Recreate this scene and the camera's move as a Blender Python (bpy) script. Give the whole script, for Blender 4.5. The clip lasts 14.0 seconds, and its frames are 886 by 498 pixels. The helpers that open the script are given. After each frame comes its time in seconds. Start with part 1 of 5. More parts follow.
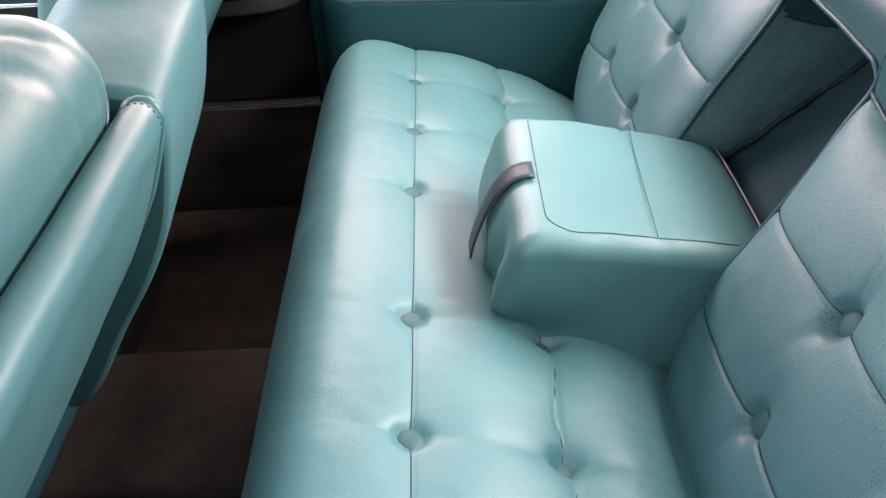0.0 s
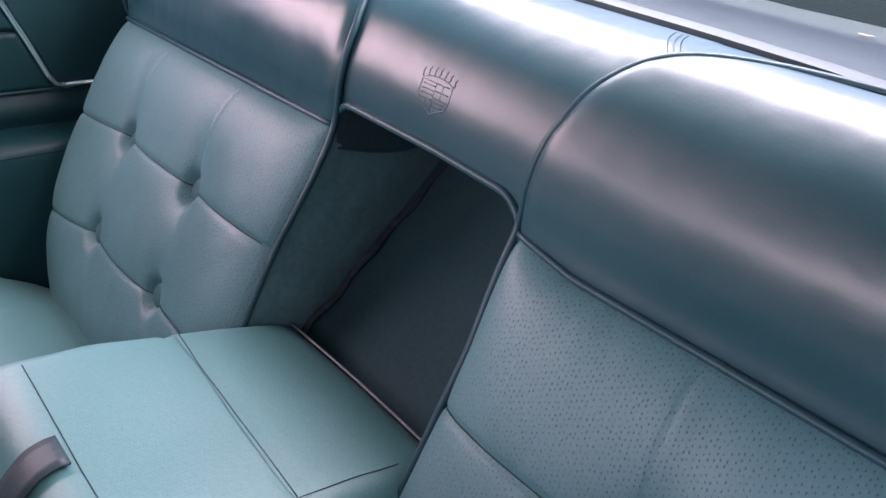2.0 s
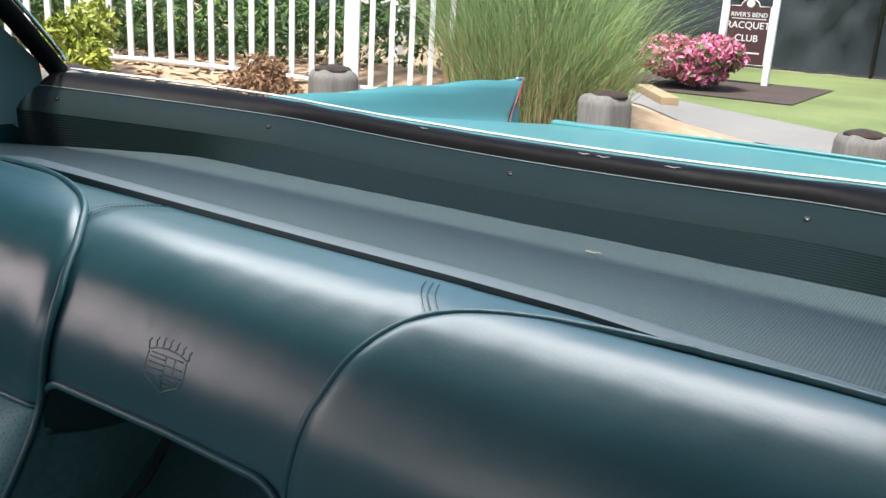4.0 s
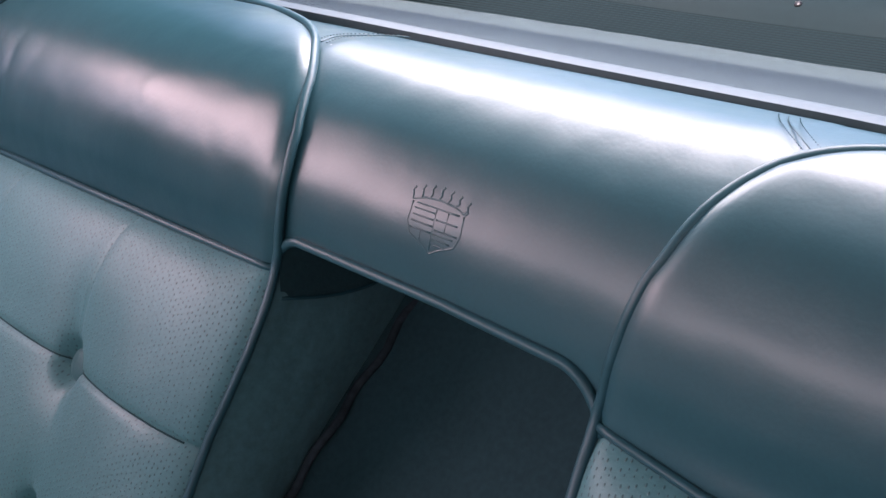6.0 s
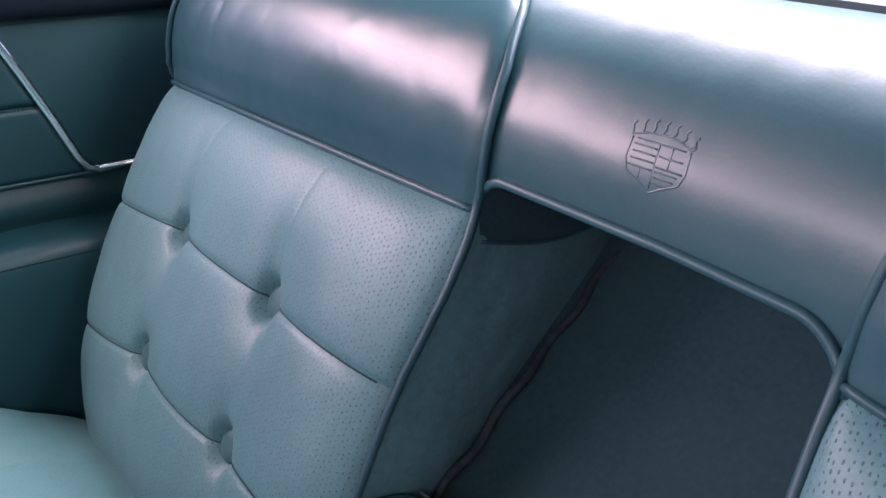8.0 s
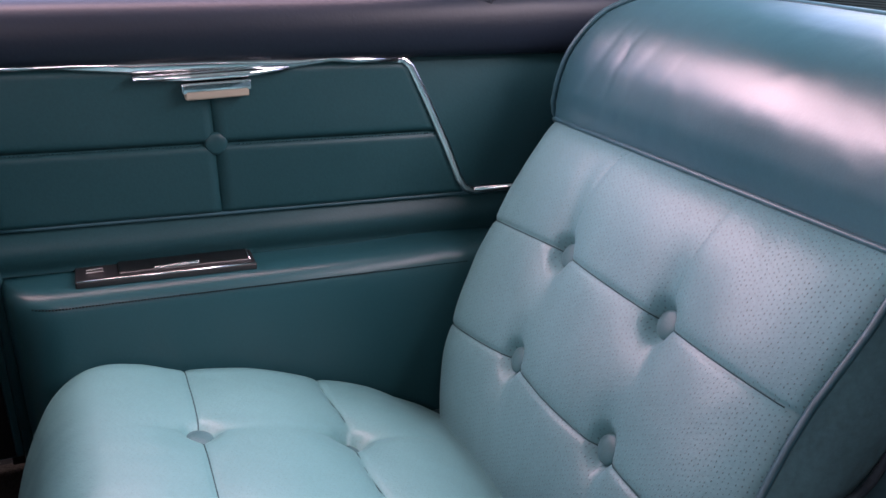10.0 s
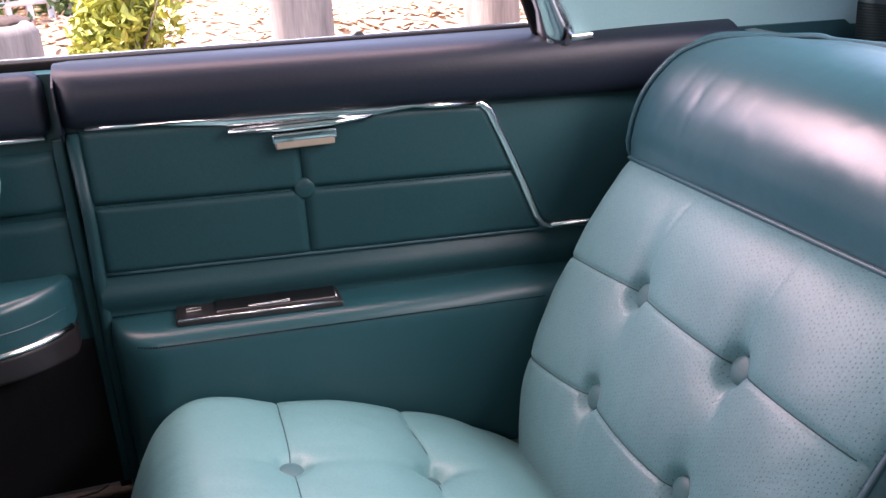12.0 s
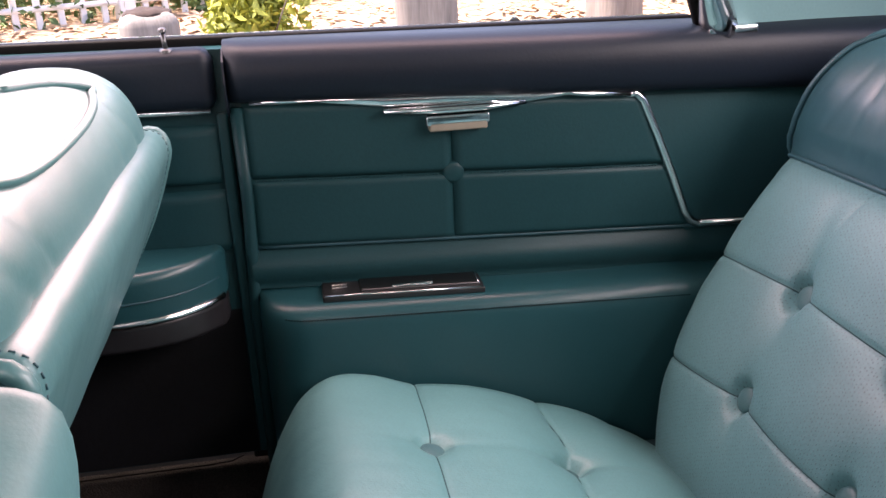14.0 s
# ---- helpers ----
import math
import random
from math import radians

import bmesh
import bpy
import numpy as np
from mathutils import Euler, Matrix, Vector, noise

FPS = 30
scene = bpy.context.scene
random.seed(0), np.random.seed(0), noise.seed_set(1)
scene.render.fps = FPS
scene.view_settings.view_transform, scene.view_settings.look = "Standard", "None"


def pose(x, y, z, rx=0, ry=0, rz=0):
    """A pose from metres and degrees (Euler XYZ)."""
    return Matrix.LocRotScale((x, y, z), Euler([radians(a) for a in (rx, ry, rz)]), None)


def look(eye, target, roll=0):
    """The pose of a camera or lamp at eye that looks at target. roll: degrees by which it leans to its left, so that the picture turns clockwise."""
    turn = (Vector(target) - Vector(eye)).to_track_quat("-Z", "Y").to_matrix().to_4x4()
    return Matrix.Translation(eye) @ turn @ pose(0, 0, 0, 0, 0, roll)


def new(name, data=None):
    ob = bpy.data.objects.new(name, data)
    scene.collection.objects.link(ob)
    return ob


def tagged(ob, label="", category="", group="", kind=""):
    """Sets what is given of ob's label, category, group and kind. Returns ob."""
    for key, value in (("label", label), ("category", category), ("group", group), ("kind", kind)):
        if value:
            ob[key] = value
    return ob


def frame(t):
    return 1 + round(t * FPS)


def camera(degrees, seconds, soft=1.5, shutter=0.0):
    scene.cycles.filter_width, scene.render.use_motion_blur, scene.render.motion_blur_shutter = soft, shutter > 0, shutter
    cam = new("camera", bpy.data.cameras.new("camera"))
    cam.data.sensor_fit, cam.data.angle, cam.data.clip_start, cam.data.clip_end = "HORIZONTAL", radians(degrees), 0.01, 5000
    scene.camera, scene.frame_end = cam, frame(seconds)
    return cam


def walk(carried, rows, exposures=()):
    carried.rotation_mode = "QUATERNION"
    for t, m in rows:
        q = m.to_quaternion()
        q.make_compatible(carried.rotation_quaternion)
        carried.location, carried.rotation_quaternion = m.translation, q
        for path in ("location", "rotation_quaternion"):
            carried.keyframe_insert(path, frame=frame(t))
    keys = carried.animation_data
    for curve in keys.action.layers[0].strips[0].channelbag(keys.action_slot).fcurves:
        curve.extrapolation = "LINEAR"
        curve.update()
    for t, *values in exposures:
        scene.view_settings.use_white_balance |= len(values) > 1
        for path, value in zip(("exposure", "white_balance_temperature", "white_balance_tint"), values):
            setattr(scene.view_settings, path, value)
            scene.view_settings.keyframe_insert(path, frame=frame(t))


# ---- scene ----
cam = camera(53.5, 14.0)
PATH = [
    (0, (-0.002, -0.87, 1.2), (-0.027, 0.758, 0.038), -3.5),
    (0.5, (-0.056, -0.729, 1.188), (0.364, 0.808, -0.021), 0.7),
    (1, (-0.046, -0.65, 1.165), (0.727, 0.755, -0.03), 3.0),
    (1.5, (-0.013, -0.57, 1.135), (0.902, 0.825, 0.033), 2.1),
    (2, (-0.007, -0.527, 1.114), (1.117, 0.823, 0.158), 2.8),
    (2.5, (0.01, -0.503, 1.131), (1.418, 0.657, 0.309), 3.5),
    (2.7, (-0.006, -0.506, 1.138), (1.511, 0.564, 0.387), 2.6),
    (4.8, (0.064, -0.388, 1.147), (1.700, 0.620, 0.597), 3.3),
    (5, (0.047, -0.371, 1.141), (1.643, 0.673, 0.54), 3.2),
    (5.5, (0.054, -0.33, 1.122), (1.513, 0.813, 0.37), 1.4),
    (6, (0.08, -0.305, 1.074), (1.447, 0.904, 0.256), 0.8),
    (6.5, (0.103, -0.286, 1.038), (1.447, 0.916, 0.175), 0.4),
    (7, (0.102, -0.278, 1.031), (1.41, 0.939, 0.132), 0.3),
    (7.5, (0.09, -0.275, 1.019), (1.301, 0.982, 0.043), 1.1),
    (8, (0.068, -0.278, 1.041), (1.159, 1.167, 0.192), -1.3),
    (8.5, (0.014, -0.289, 1.04), (0.955, 1.299, 0.269), -1.0),
    (9, (-0.021, -0.287, 1.027), (0.82, 1.367, 0.281), -0.5),
    (9.2, (-0.035, -0.286, 1.031), (0.77, 1.385, 0.281), -0.7),
    (11.3, (-0.152, -0.251, 1.079), (0.378, 1.538, 0.359), -0.9),
    (11.5, (-0.136, -0.264, 1.083), (0.387, 1.52, 0.345), -1.8),
    (12, (-0.096, -0.292, 1.103), (0.407, 1.503, 0.377), -3.1),
    (12.5, (-0.111, -0.302, 1.095), (0.35, 1.51, 0.385), -3.5),
    (13, (-0.123, -0.292, 1.096), (0.301, 1.529, 0.386), -3.3),
    (13.5, (-0.144, -0.283, 1.085), (0.209, 1.546, 0.354), -2.8),
    (14, (-0.149, -0.28, 1.083), (0.137, 1.57, 0.379), -2.5),
]
walk(cam, [(t, look(eye, target, roll)) for t, eye, target, roll in PATH], [(0.0, 3.25, 6900, 22), (0.5, 3.5, 7050, 37), (0.9, 3.25, 6650, 39), (1.5, 2.85, 6500, 38), (2.0, 2.6, 6550, 36), (2.6, 2.1, 6600, 34), (4.8, 1.45, 6200, 0), (5.2, 1.5, 6150, 3), (5.6, 1.85, 6350, 20), (6.0, 2.4, 6550, 30), (6.5, 2.55, 6500, 35), (7.5, 3.2, 6600, 42), (8.0, 2.95, 6550, 37), (9.0, 2.85, 6550, 42), (11.3, 3.15, 6900, 38), (12.0, 3.15, 6950, 39), (12.6, 2.9, 7050, 38), (14.0, 2.8, 7150, 32)])

# ---------------------------------------------------------------- world, sun
world = bpy.data.worlds.new("world")
scene.world = world
world.use_nodes = True
wn = world.node_tree
sky = wn.nodes.new("ShaderNodeTexSky")
sky.sky_type = "NISHITA"
sky.sun_disc = False
sky.sun_elevation = radians(66)
sky.sun_rotation = radians(270)
sky.dust_density = 3.0
sky.ozone_density = 0.6
wn.nodes["Background"].inputs[1].default_value = 0.13
wn.links.new(sky.outputs[0], wn.nodes["Background"].inputs[0])
sun = new("sun", bpy.data.lights.new("sun", "SUN"))
sun.data.energy = 2.4
sun.data.angle = radians(4)
sun.data.color = (1.0, 0.95, 0.88)
sun.matrix_world = look((-6.2, 0.0, 14), (0, 0, 0))


def window_light(eye, target, wide, high, watts, rgb, spread=110):
    """Sky light standing in a window opening."""
    la = bpy.data.lights.new("window_light", "AREA")
    la.shape, la.size, la.size_y, la.energy, la.color, la.spread = "RECTANGLE", wide, high, watts, rgb, radians(spread)
    ob = new("window_light", la)
    ob.matrix_world = look(eye, target)
    return ob


window_light((-0.20, 0.668, 1.145), (-0.20, 0.0, 0.90), 0.98, 0.22, 1.50, (1.0, 0.73, 0.68), 175)
window_light((-0.55, -0.62, 1.235), (-0.20, 0.60, 0.80), 0.90, 0.12, 0.32, (1.0, 0.88, 0.85))
window_light((-1.14, 0.24, 1.17), (0.20, -0.05, 0.85), 0.62, 0.18, 0.45, (1.0, 0.84, 0.80))
window_light((0.635, 0.0, 1.240), (0.10, 0.0, 0.72), 0.90, 0.22, 1.90, (1.0, 0.96, 0.93), 150)


# ---------------------------------------------------------------- materials
def mat(name, rgb, rough=0.5, metal=0.0, grain=None, vary=0.12, big=3.0, bump=0.0, rough_vary=0.0,
        coat=0.0, spec=0.5, island=0.0, rand=0.0, rgb2=None, stretch=None, sheen=0.0, soft=0.0):
    """Principled surface with colour variation at two scales and a fine bump."""
    m = bpy.data.materials.new(name)
    m.use_nodes = True
    nt = m.node_tree
    b = nt.nodes["Principled BSDF"]
    b.inputs["Roughness"].default_value = rough
    b.inputs["Metallic"].default_value = metal
    b.inputs["Specular IOR Level"].default_value = spec
    b.inputs["Coat Weight"].default_value = coat
    b.inputs["Coat Roughness"].default_value = 0.05
    b.inputs["Sheen Weight"].default_value = sheen
    b.inputs["Sheen Roughness"].default_value = 0.4
    co = nt.nodes.new("ShaderNodeTexCoord")
    src = co.outputs["Object"]
    if stretch:
        mp = nt.nodes.new("ShaderNodeMapping")
        mp.inputs["Scale"].default_value = stretch
        nt.links.new(src, mp.inputs[0])
        src = mp.outputs[0]
    n1 = nt.nodes.new("ShaderNodeTexNoise")
    n1.inputs["Scale"].default_value = big
    n1.inputs["Detail"].default_value = 4
    nt.links.new(src, n1.inputs["Vector"])
    n2 = nt.nodes.new("ShaderNodeTexNoise")
    n2.inputs["Scale"].default_value = grain or 60
    n2.inputs["Detail"].default_value = 5
    nt.links.new(src, n2.inputs["Vector"])
    add = nt.nodes.new("ShaderNodeMath")
    add.operation = "ADD"
    nt.links.new(n1.outputs[0], add.inputs[0])
    nt.links.new(n2.outputs[0], add.inputs[1])
    fac = add.outputs[0]
    if island or rand:
        node = nt.nodes.new("ShaderNodeNewGeometry" if island else "ShaderNodeObjectInfo")
        out = node.outputs["Random Per Island" if island else "Random"]
        k = nt.nodes.new("ShaderNodeMath")
        k.operation = "MULTIPLY_ADD"
        k.inputs[1].default_value = island or rand
        nt.links.new(out, k.inputs[0])
        nt.links.new(fac, k.inputs[2])
        fac = k.outputs[0]
    rng = nt.nodes.new("ShaderNodeMapRange")
    rng.inputs[1].default_value = 0.55
    rng.inputs[2].default_value = 1.45 + (island or rand)
    nt.links.new(fac, rng.inputs[0])
    mix = nt.nodes.new("ShaderNodeMix")
    mix.data_type = "RGBA"
    lo = [c * (1 - vary) for c in rgb]
    hi = [min(1, c * (1 + vary)) for c in (rgb2 or rgb)]
    mix.inputs[6].default_value = (*lo, 1)
    mix.inputs[7].default_value = (*hi, 1)
    nt.links.new(rng.outputs[0], mix.inputs[0])
    nt.links.new(mix.outputs[2], b.inputs["Base Color"])
    if rough_vary:
        rr = nt.nodes.new("ShaderNodeMapRange")
        rr.inputs[1].default_value, rr.inputs[2].default_value = 0.1, 0.9
        rr.inputs[3].default_value, rr.inputs[4].default_value = rough - 1.8 * rough_vary, rough + 1.8 * rough_vary
        nt.links.new(n1.outputs[0], rr.inputs[0])
        nt.links.new(rr.outputs[0], b.inputs["Roughness"])
    if bump:
        bp = nt.nodes.new("ShaderNodeBump")
        bp.inputs["Strength"].default_value = bump
        bp.inputs["Distance"].default_value = 0.002
        nt.links.new(n2.outputs[0], bp.inputs["Height"])
        nt.links.new(bp.outputs[0], b.inputs["Normal"])
        if soft:
            n3 = nt.nodes.new("ShaderNodeTexNoise")
            n3.inputs["Scale"].default_value = 15
            n3.inputs["Detail"].default_value = 2.5
            nt.links.new(src, n3.inputs["Vector"])
            b3 = nt.nodes.new("ShaderNodeBump")
            b3.inputs["Strength"].default_value = 1.0
            b3.inputs["Distance"].default_value = soft
            nt.links.new(n3.outputs[0], b3.inputs["Height"])
            nt.links.new(b3.outputs[0], bp.inputs["Normal"])
    return m


def pattern(m, kind, period, depth, dark, alt=None):
    """Adds a regular relief in metres of UV: 'holes' (perforation), 'ribs' or 'weave'."""
    nt = m.node_tree
    b = nt.nodes["Principled BSDF"]
    uv = nt.nodes.new("ShaderNodeUVMap")
    sep = nt.nodes.new("ShaderNodeSeparateXYZ")
    nt.links.new(uv.outputs[0], sep.inputs[0])

    def math_node(op, a, c=None, v=None):
        n = nt.nodes.new("ShaderNodeMath")
        n.operation = op
        nt.links.new(a, n.inputs[0])
        if c is not None:
            nt.links.new(c, n.inputs[1])
        elif v is not None:
            n.inputs[1].default_value = v
        return n.outputs[0]

    u = math_node("DIVIDE", sep.outputs[0], v=period)
    w = math_node("DIVIDE", sep.outputs[1], v=alt or period)
    if kind == "holes":
        half = math_node("MULTIPLY", math_node("MODULO", math_node("FLOOR", w), v=2.0), v=0.5)
        u = math_node("ADD", u, half)
        cell = nt.nodes.new("ShaderNodeCombineXYZ")
        nt.links.new(math_node("FLOOR", u), cell.inputs[0])
        nt.links.new(math_node("FLOOR", w), cell.inputs[1])
        chance = nt.nodes.new("ShaderNodeTexWhiteNoise")
        chance.noise_dimensions = "2D"
        nt.links.new(cell.outputs[0], chance.inputs["Vector"])
        odd = nt.nodes.new("ShaderNodeSeparateXYZ")
        nt.links.new(chance.outputs["Color"], odd.inputs[0])
        du = math_node("SUBTRACT", math_node("FRACT", u), math_node("MULTIPLY_ADD", odd.outputs[0], v=0.40))
        dw = math_node("SUBTRACT", math_node("FRACT", w), math_node("MULTIPLY_ADD", odd.outputs[1], v=0.40))
        du.node.inputs[1].links[0].from_node.inputs[2].default_value = 0.30
        dw.node.inputs[1].links[0].from_node.inputs[2].default_value = 0.30
        dw = math_node("MULTIPLY", dw, v=1.5)
        r = math_node("SQRT", math_node("ADD", math_node("MULTIPLY", du, du), math_node("MULTIPLY", dw, dw)))
        rng = nt.nodes.new("ShaderNodeMapRange")
        rng.inputs[1].default_value, rng.inputs[2].default_value = 0.03, 0.17
        nt.links.new(math_node("SUBTRACT", r, math_node("MULTIPLY", odd.outputs[2], v=0.10)), rng.inputs[0])
        h = rng.outputs[0]
    elif kind == "ribs":
        h = math_node("ABSOLUTE", math_node("SINE", math_node("MULTIPLY", w, v=math.pi)))
    else:
        a = math_node("ABSOLUTE", math_node("SINE", math_node("MULTIPLY", u, v=math.pi)))
        c = math_node("ABSOLUTE", math_node("SINE", math_node("MULTIPLY", w, v=math.pi)))
        h = math_node("MULTIPLY", math_node("MULTIPLY", a, a), math_node("MULTIPLY_ADD", c, v=0.5))
        h.node.inputs[1].links[0].from_node.inputs[2].default_value = 0.5
    old = b.inputs["Base Color"].links[0].from_socket
    mix = nt.nodes.new("ShaderNodeMix")
    mix.data_type = "RGBA"
    mix.blend_type = "MULTIPLY"
    mix.inputs[0].default_value = 1.0
    tone = nt.nodes.new("ShaderNodeMapRange")
    tone.inputs[3].default_value = dark
    nt.links.new(h, tone.inputs[0])
    nt.links.new(old, mix.inputs[6])
    nt.links.new(tone.outputs[0], mix.inputs[7])
    nt.links.new(mix.outputs[2], b.inputs["Base Color"])
    bp = nt.nodes.new("ShaderNodeBump")
    bp.inputs["Strength"].default_value = 0.8
    bp.inputs["Distance"].default_value = depth
    nt.links.new(h, bp.inputs["Height"])
    if b.inputs["Normal"].links:
        nt.links.new(b.inputs["Normal"].links[0].from_socket, bp.inputs["Normal"])
    nt.links.new(bp.outputs[0], b.inputs["Normal"])
    return m


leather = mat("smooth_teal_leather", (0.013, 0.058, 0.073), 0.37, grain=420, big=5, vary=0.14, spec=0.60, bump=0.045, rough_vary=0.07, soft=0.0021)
button_mat = mat("dark_teal_button", (0.034, 0.100, 0.110), 0.5, spec=0.3, grain=300, big=30, vary=0.12, bump=0.15)
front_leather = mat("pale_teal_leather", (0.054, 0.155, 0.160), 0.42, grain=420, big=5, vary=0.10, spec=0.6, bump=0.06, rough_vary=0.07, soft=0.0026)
insert = pattern(mat("perforated_teal_leather", (0.060, 0.168, 0.185), 0.50, spec=0.55, grain=300, big=6, vary=0.16, bump=0.15, rough_vary=0.06, soft=0.0010),
                 "holes", 0.0044, 0.0003, 0.42, 0.0036)
cushion_hide = pattern(mat("cushion_teal_leather", (0.068, 0.197, 0.205), 0.48, spec=0.6, grain=260, big=6, vary=0.10, bump=0.12, rough_vary=0.06, soft=0.0012),
                       "holes", 0.0044, 0.0001, 0.80, 0.0036)
piping_mat = mat("teal_piping", (0.016, 0.062, 0.078), 0.42, spec=0.35, grain=300, vary=0.1, bump=0.05)
thread_dark = mat("dark_thread", (0.003, 0.008, 0.010), 0.8, spec=0.1, grain=800, vary=0.2)
thread_mat = mat("teal_thread", (0.020, 0.052, 0.058), 0.8, spec=0.1, grain=800, vary=0.2)
vinyl = mat("teal_door_vinyl", (0.0052, 0.036, 0.041), 0.46, spec=0.22, grain=350, big=4, vary=0.14, bump=0.10, rough_vary=0.05)
vinyl_light = mat("teal_armrest_vinyl", (0.0075, 0.050, 0.058), 0.34, spec=0.40, grain=350, big=4, vary=0.08, bump=0.08, rough_vary=0.05)
side_mat = mat("worn_recess_vinyl", (0.072, 0.165, 0.185), 0.38, spec=0.8, grain=160, big=14, vary=0.35, soft=0.003, bump=0.25)
cavity_mat = mat("dull_teal_backing", (0.020, 0.052, 0.060), 0.75, spec=0.12, grain=220, big=9, vary=0.22, bump=0.2)
welt_mat = mat("worn_dark_welt", (0.012, 0.022, 0.028), 0.8, spec=0.1, grain=120, big=40, vary=0.4, rgb2=(0.030, 0.042, 0.050), bump=0.5)
pad_mat = mat("blue_black_padding", (0.0060, 0.0110, 0.0180), 0.44, spec=0.20, grain=260, big=4, vary=0.12, bump=0.10)
carpet = mat("brown_black_carpet", (0.013, 0.012, 0.011), 0.95, grain=420, big=11, vary=0.45, bump=0.9, rgb2=(0.032, 0.027, 0.023), spec=0.1)
shelf_mat = pattern(mat("woven_shelf_vinyl", (0.135, 0.195, 0.20), 0.6, spec=0.25, grain=200, big=5, vary=0.10), "weave", 0.0027, 0.0006, 0.02, 0.0027)
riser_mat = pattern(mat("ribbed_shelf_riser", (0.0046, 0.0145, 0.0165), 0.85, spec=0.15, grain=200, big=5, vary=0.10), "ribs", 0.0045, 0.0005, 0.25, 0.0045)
mould_mat = mat("painted_teal_metal", (0.0055, 0.0145, 0.0165), 0.7, spec=0.12, grain=120, big=6, vary=0.12, rough_vary=0.06)
# edging colour darkened: shade of the gap before the shelf, put into the colour
gap_shade_mat = mat("shaded_edging_face", (0.024, 0.046, 0.053), 0.6, spec=0.25, grain=150, big=6, vary=0.15)
kick_mat = mat("black_kick_panel", (0.0035, 0.0040, 0.0050), 0.75, spec=0.15, grain=160, big=6, vary=0.3, bump=0.2)
rubber = mat("black_rubber", (0.003, 0.003, 0.0035), 0.55, spec=0.12, grain=80, big=8, vary=0.3, bump=0.2, rough_vary=0.1)
chrome = mat("worn_chrome", (0.78, 0.79, 0.80), 0.13, 1.0, grain=90, big=14, vary=0.05, rough_vary=0.06)
brushed = mat("brushed_dark_metal", (0.125, 0.13, 0.135), 0.35, 1.0, grain=140, big=6, vary=0.25, stretch=(0.05, 1, 1), bump=0.1)
black_plastic = mat("black_plastic", (0.012, 0.013, 0.014), 0.4, grain=100, vary=0.2)
dull_sill = mat("dull_sill_metal", (0.055, 0.048, 0.044), 0.5, 0.8, grain=140, big=6, vary=0.3)
lens_mat = mat("cream_lamp_lens", (0.22, 0.20, 0.155), 0.4, spec=0.3, grain=60, vary=0.1)
edging_mat = mat("painted_shelf_edging", (0.062, 0.088, 0.096), 0.5, grain=150, big=6, vary=0.12)
headlining = mat("teal_headlining", (0.085, 0.17, 0.17), 0.75, grain=350, big=3, vary=0.08, bump=0.15)
pillar_vinyl = mat("teal_pillar_vinyl", (0.13, 0.27, 0.28), 0.6, grain=350, big=3, vary=0.07, bump=0.12)
strap_mat = mat("grey_strap", (0.024, 0.046, 0.056), 0.5, spec=0.35, grain=300, big=20, vary=0.25, bump=0.15)
paint = mat("turquoise_car_paint", (0.06, 0.215, 0.225), 0.40, 0.0, grain=700, big=2, vary=0.04, coat=0.15)
dark_metal = mat("dark_sill_metal", (0.02, 0.02, 0.022), 0.35, 0.3, grain=100, vary=0.2)
red_trim = mat("red_lamp_plastic", (0.30, 0.015, 0.012), 0.25, grain=60, vary=0.1)


def glass_mat(name, tint):
    m = bpy.data.materials.new(name)
    m.use_nodes = True
    nt = m.node_tree
    nt.nodes.remove(nt.nodes["Principled BSDF"])
    clear, gloss = nt.nodes.new("ShaderNodeBsdfTransparent"), nt.nodes.new("ShaderNodeBsdfGlossy")
    clear.inputs[0].default_value = (*tint, 1)
    gloss.inputs["Roughness"].default_value = 0.01
    mix = nt.nodes.new("ShaderNodeMixShader")
    mix.inputs[0].default_value = 0.035
    nt.links.new(clear.outputs[0], mix.inputs[1])
    nt.links.new(gloss.outputs[0], mix.inputs[2])
    nt.links.new(mix.outputs[0], nt.nodes["Material Output"].inputs[0])
    return m


glass = glass_mat("window_glass", (0.97, 0.99, 0.98))


# ---------------------------------------------------------------- mesh helpers
def finish(bm, smooth=True):
    if smooth:
        for f in bm.faces:
            f.smooth = True
    return bm


def part(name, bm, material, parent=None, label="", m=None):
    """Links a bmesh as one mesh object, under a thing where one is given."""
    me = bpy.data.meshes.new(name)
    bm.to_mesh(me)
    bm.free()
    me.materials.append(material)
    ob = new(name, me)
    if parent is not None:
        ob.parent = parent
        ob.matrix_parent_inverse = parent.matrix_basis.inverted()
    if m is not None:
        ob.matrix_basis = m
    if label:
        tagged(ob, label)
    return ob


def thing(name, at, label, category, group="", kind=""):
    ob = new(name)
    ob.location = at
    return tagged(ob, label, category, group, kind)


def grid(fn, nu, nv, size=(1, 1), flip=False):
    """A sheet of (nu x nv) quads from fn(u, v), u and v in 0..1, with UV in metres."""
    bm = bmesh.new()
    lay = bm.loops.layers.uv.new("UVMap")
    vs = [[bm.verts.new(fn(i / nu, j / nv)) for j in range(nv + 1)] for i in range(nu + 1)]
    for i in range(nu):
        for j in range(nv):
            idx = [(i, j), (i + 1, j), (i + 1, j + 1), (i, j + 1)]
            if flip:
                idx.reverse()
            f = bm.faces.new([vs[a][b] for a, b in idx])
            for lp, (a, b) in zip(f.loops, idx):
                lp[lay].uv = (a / nu * size[0], b / nv * size[1])
    return finish(bm)


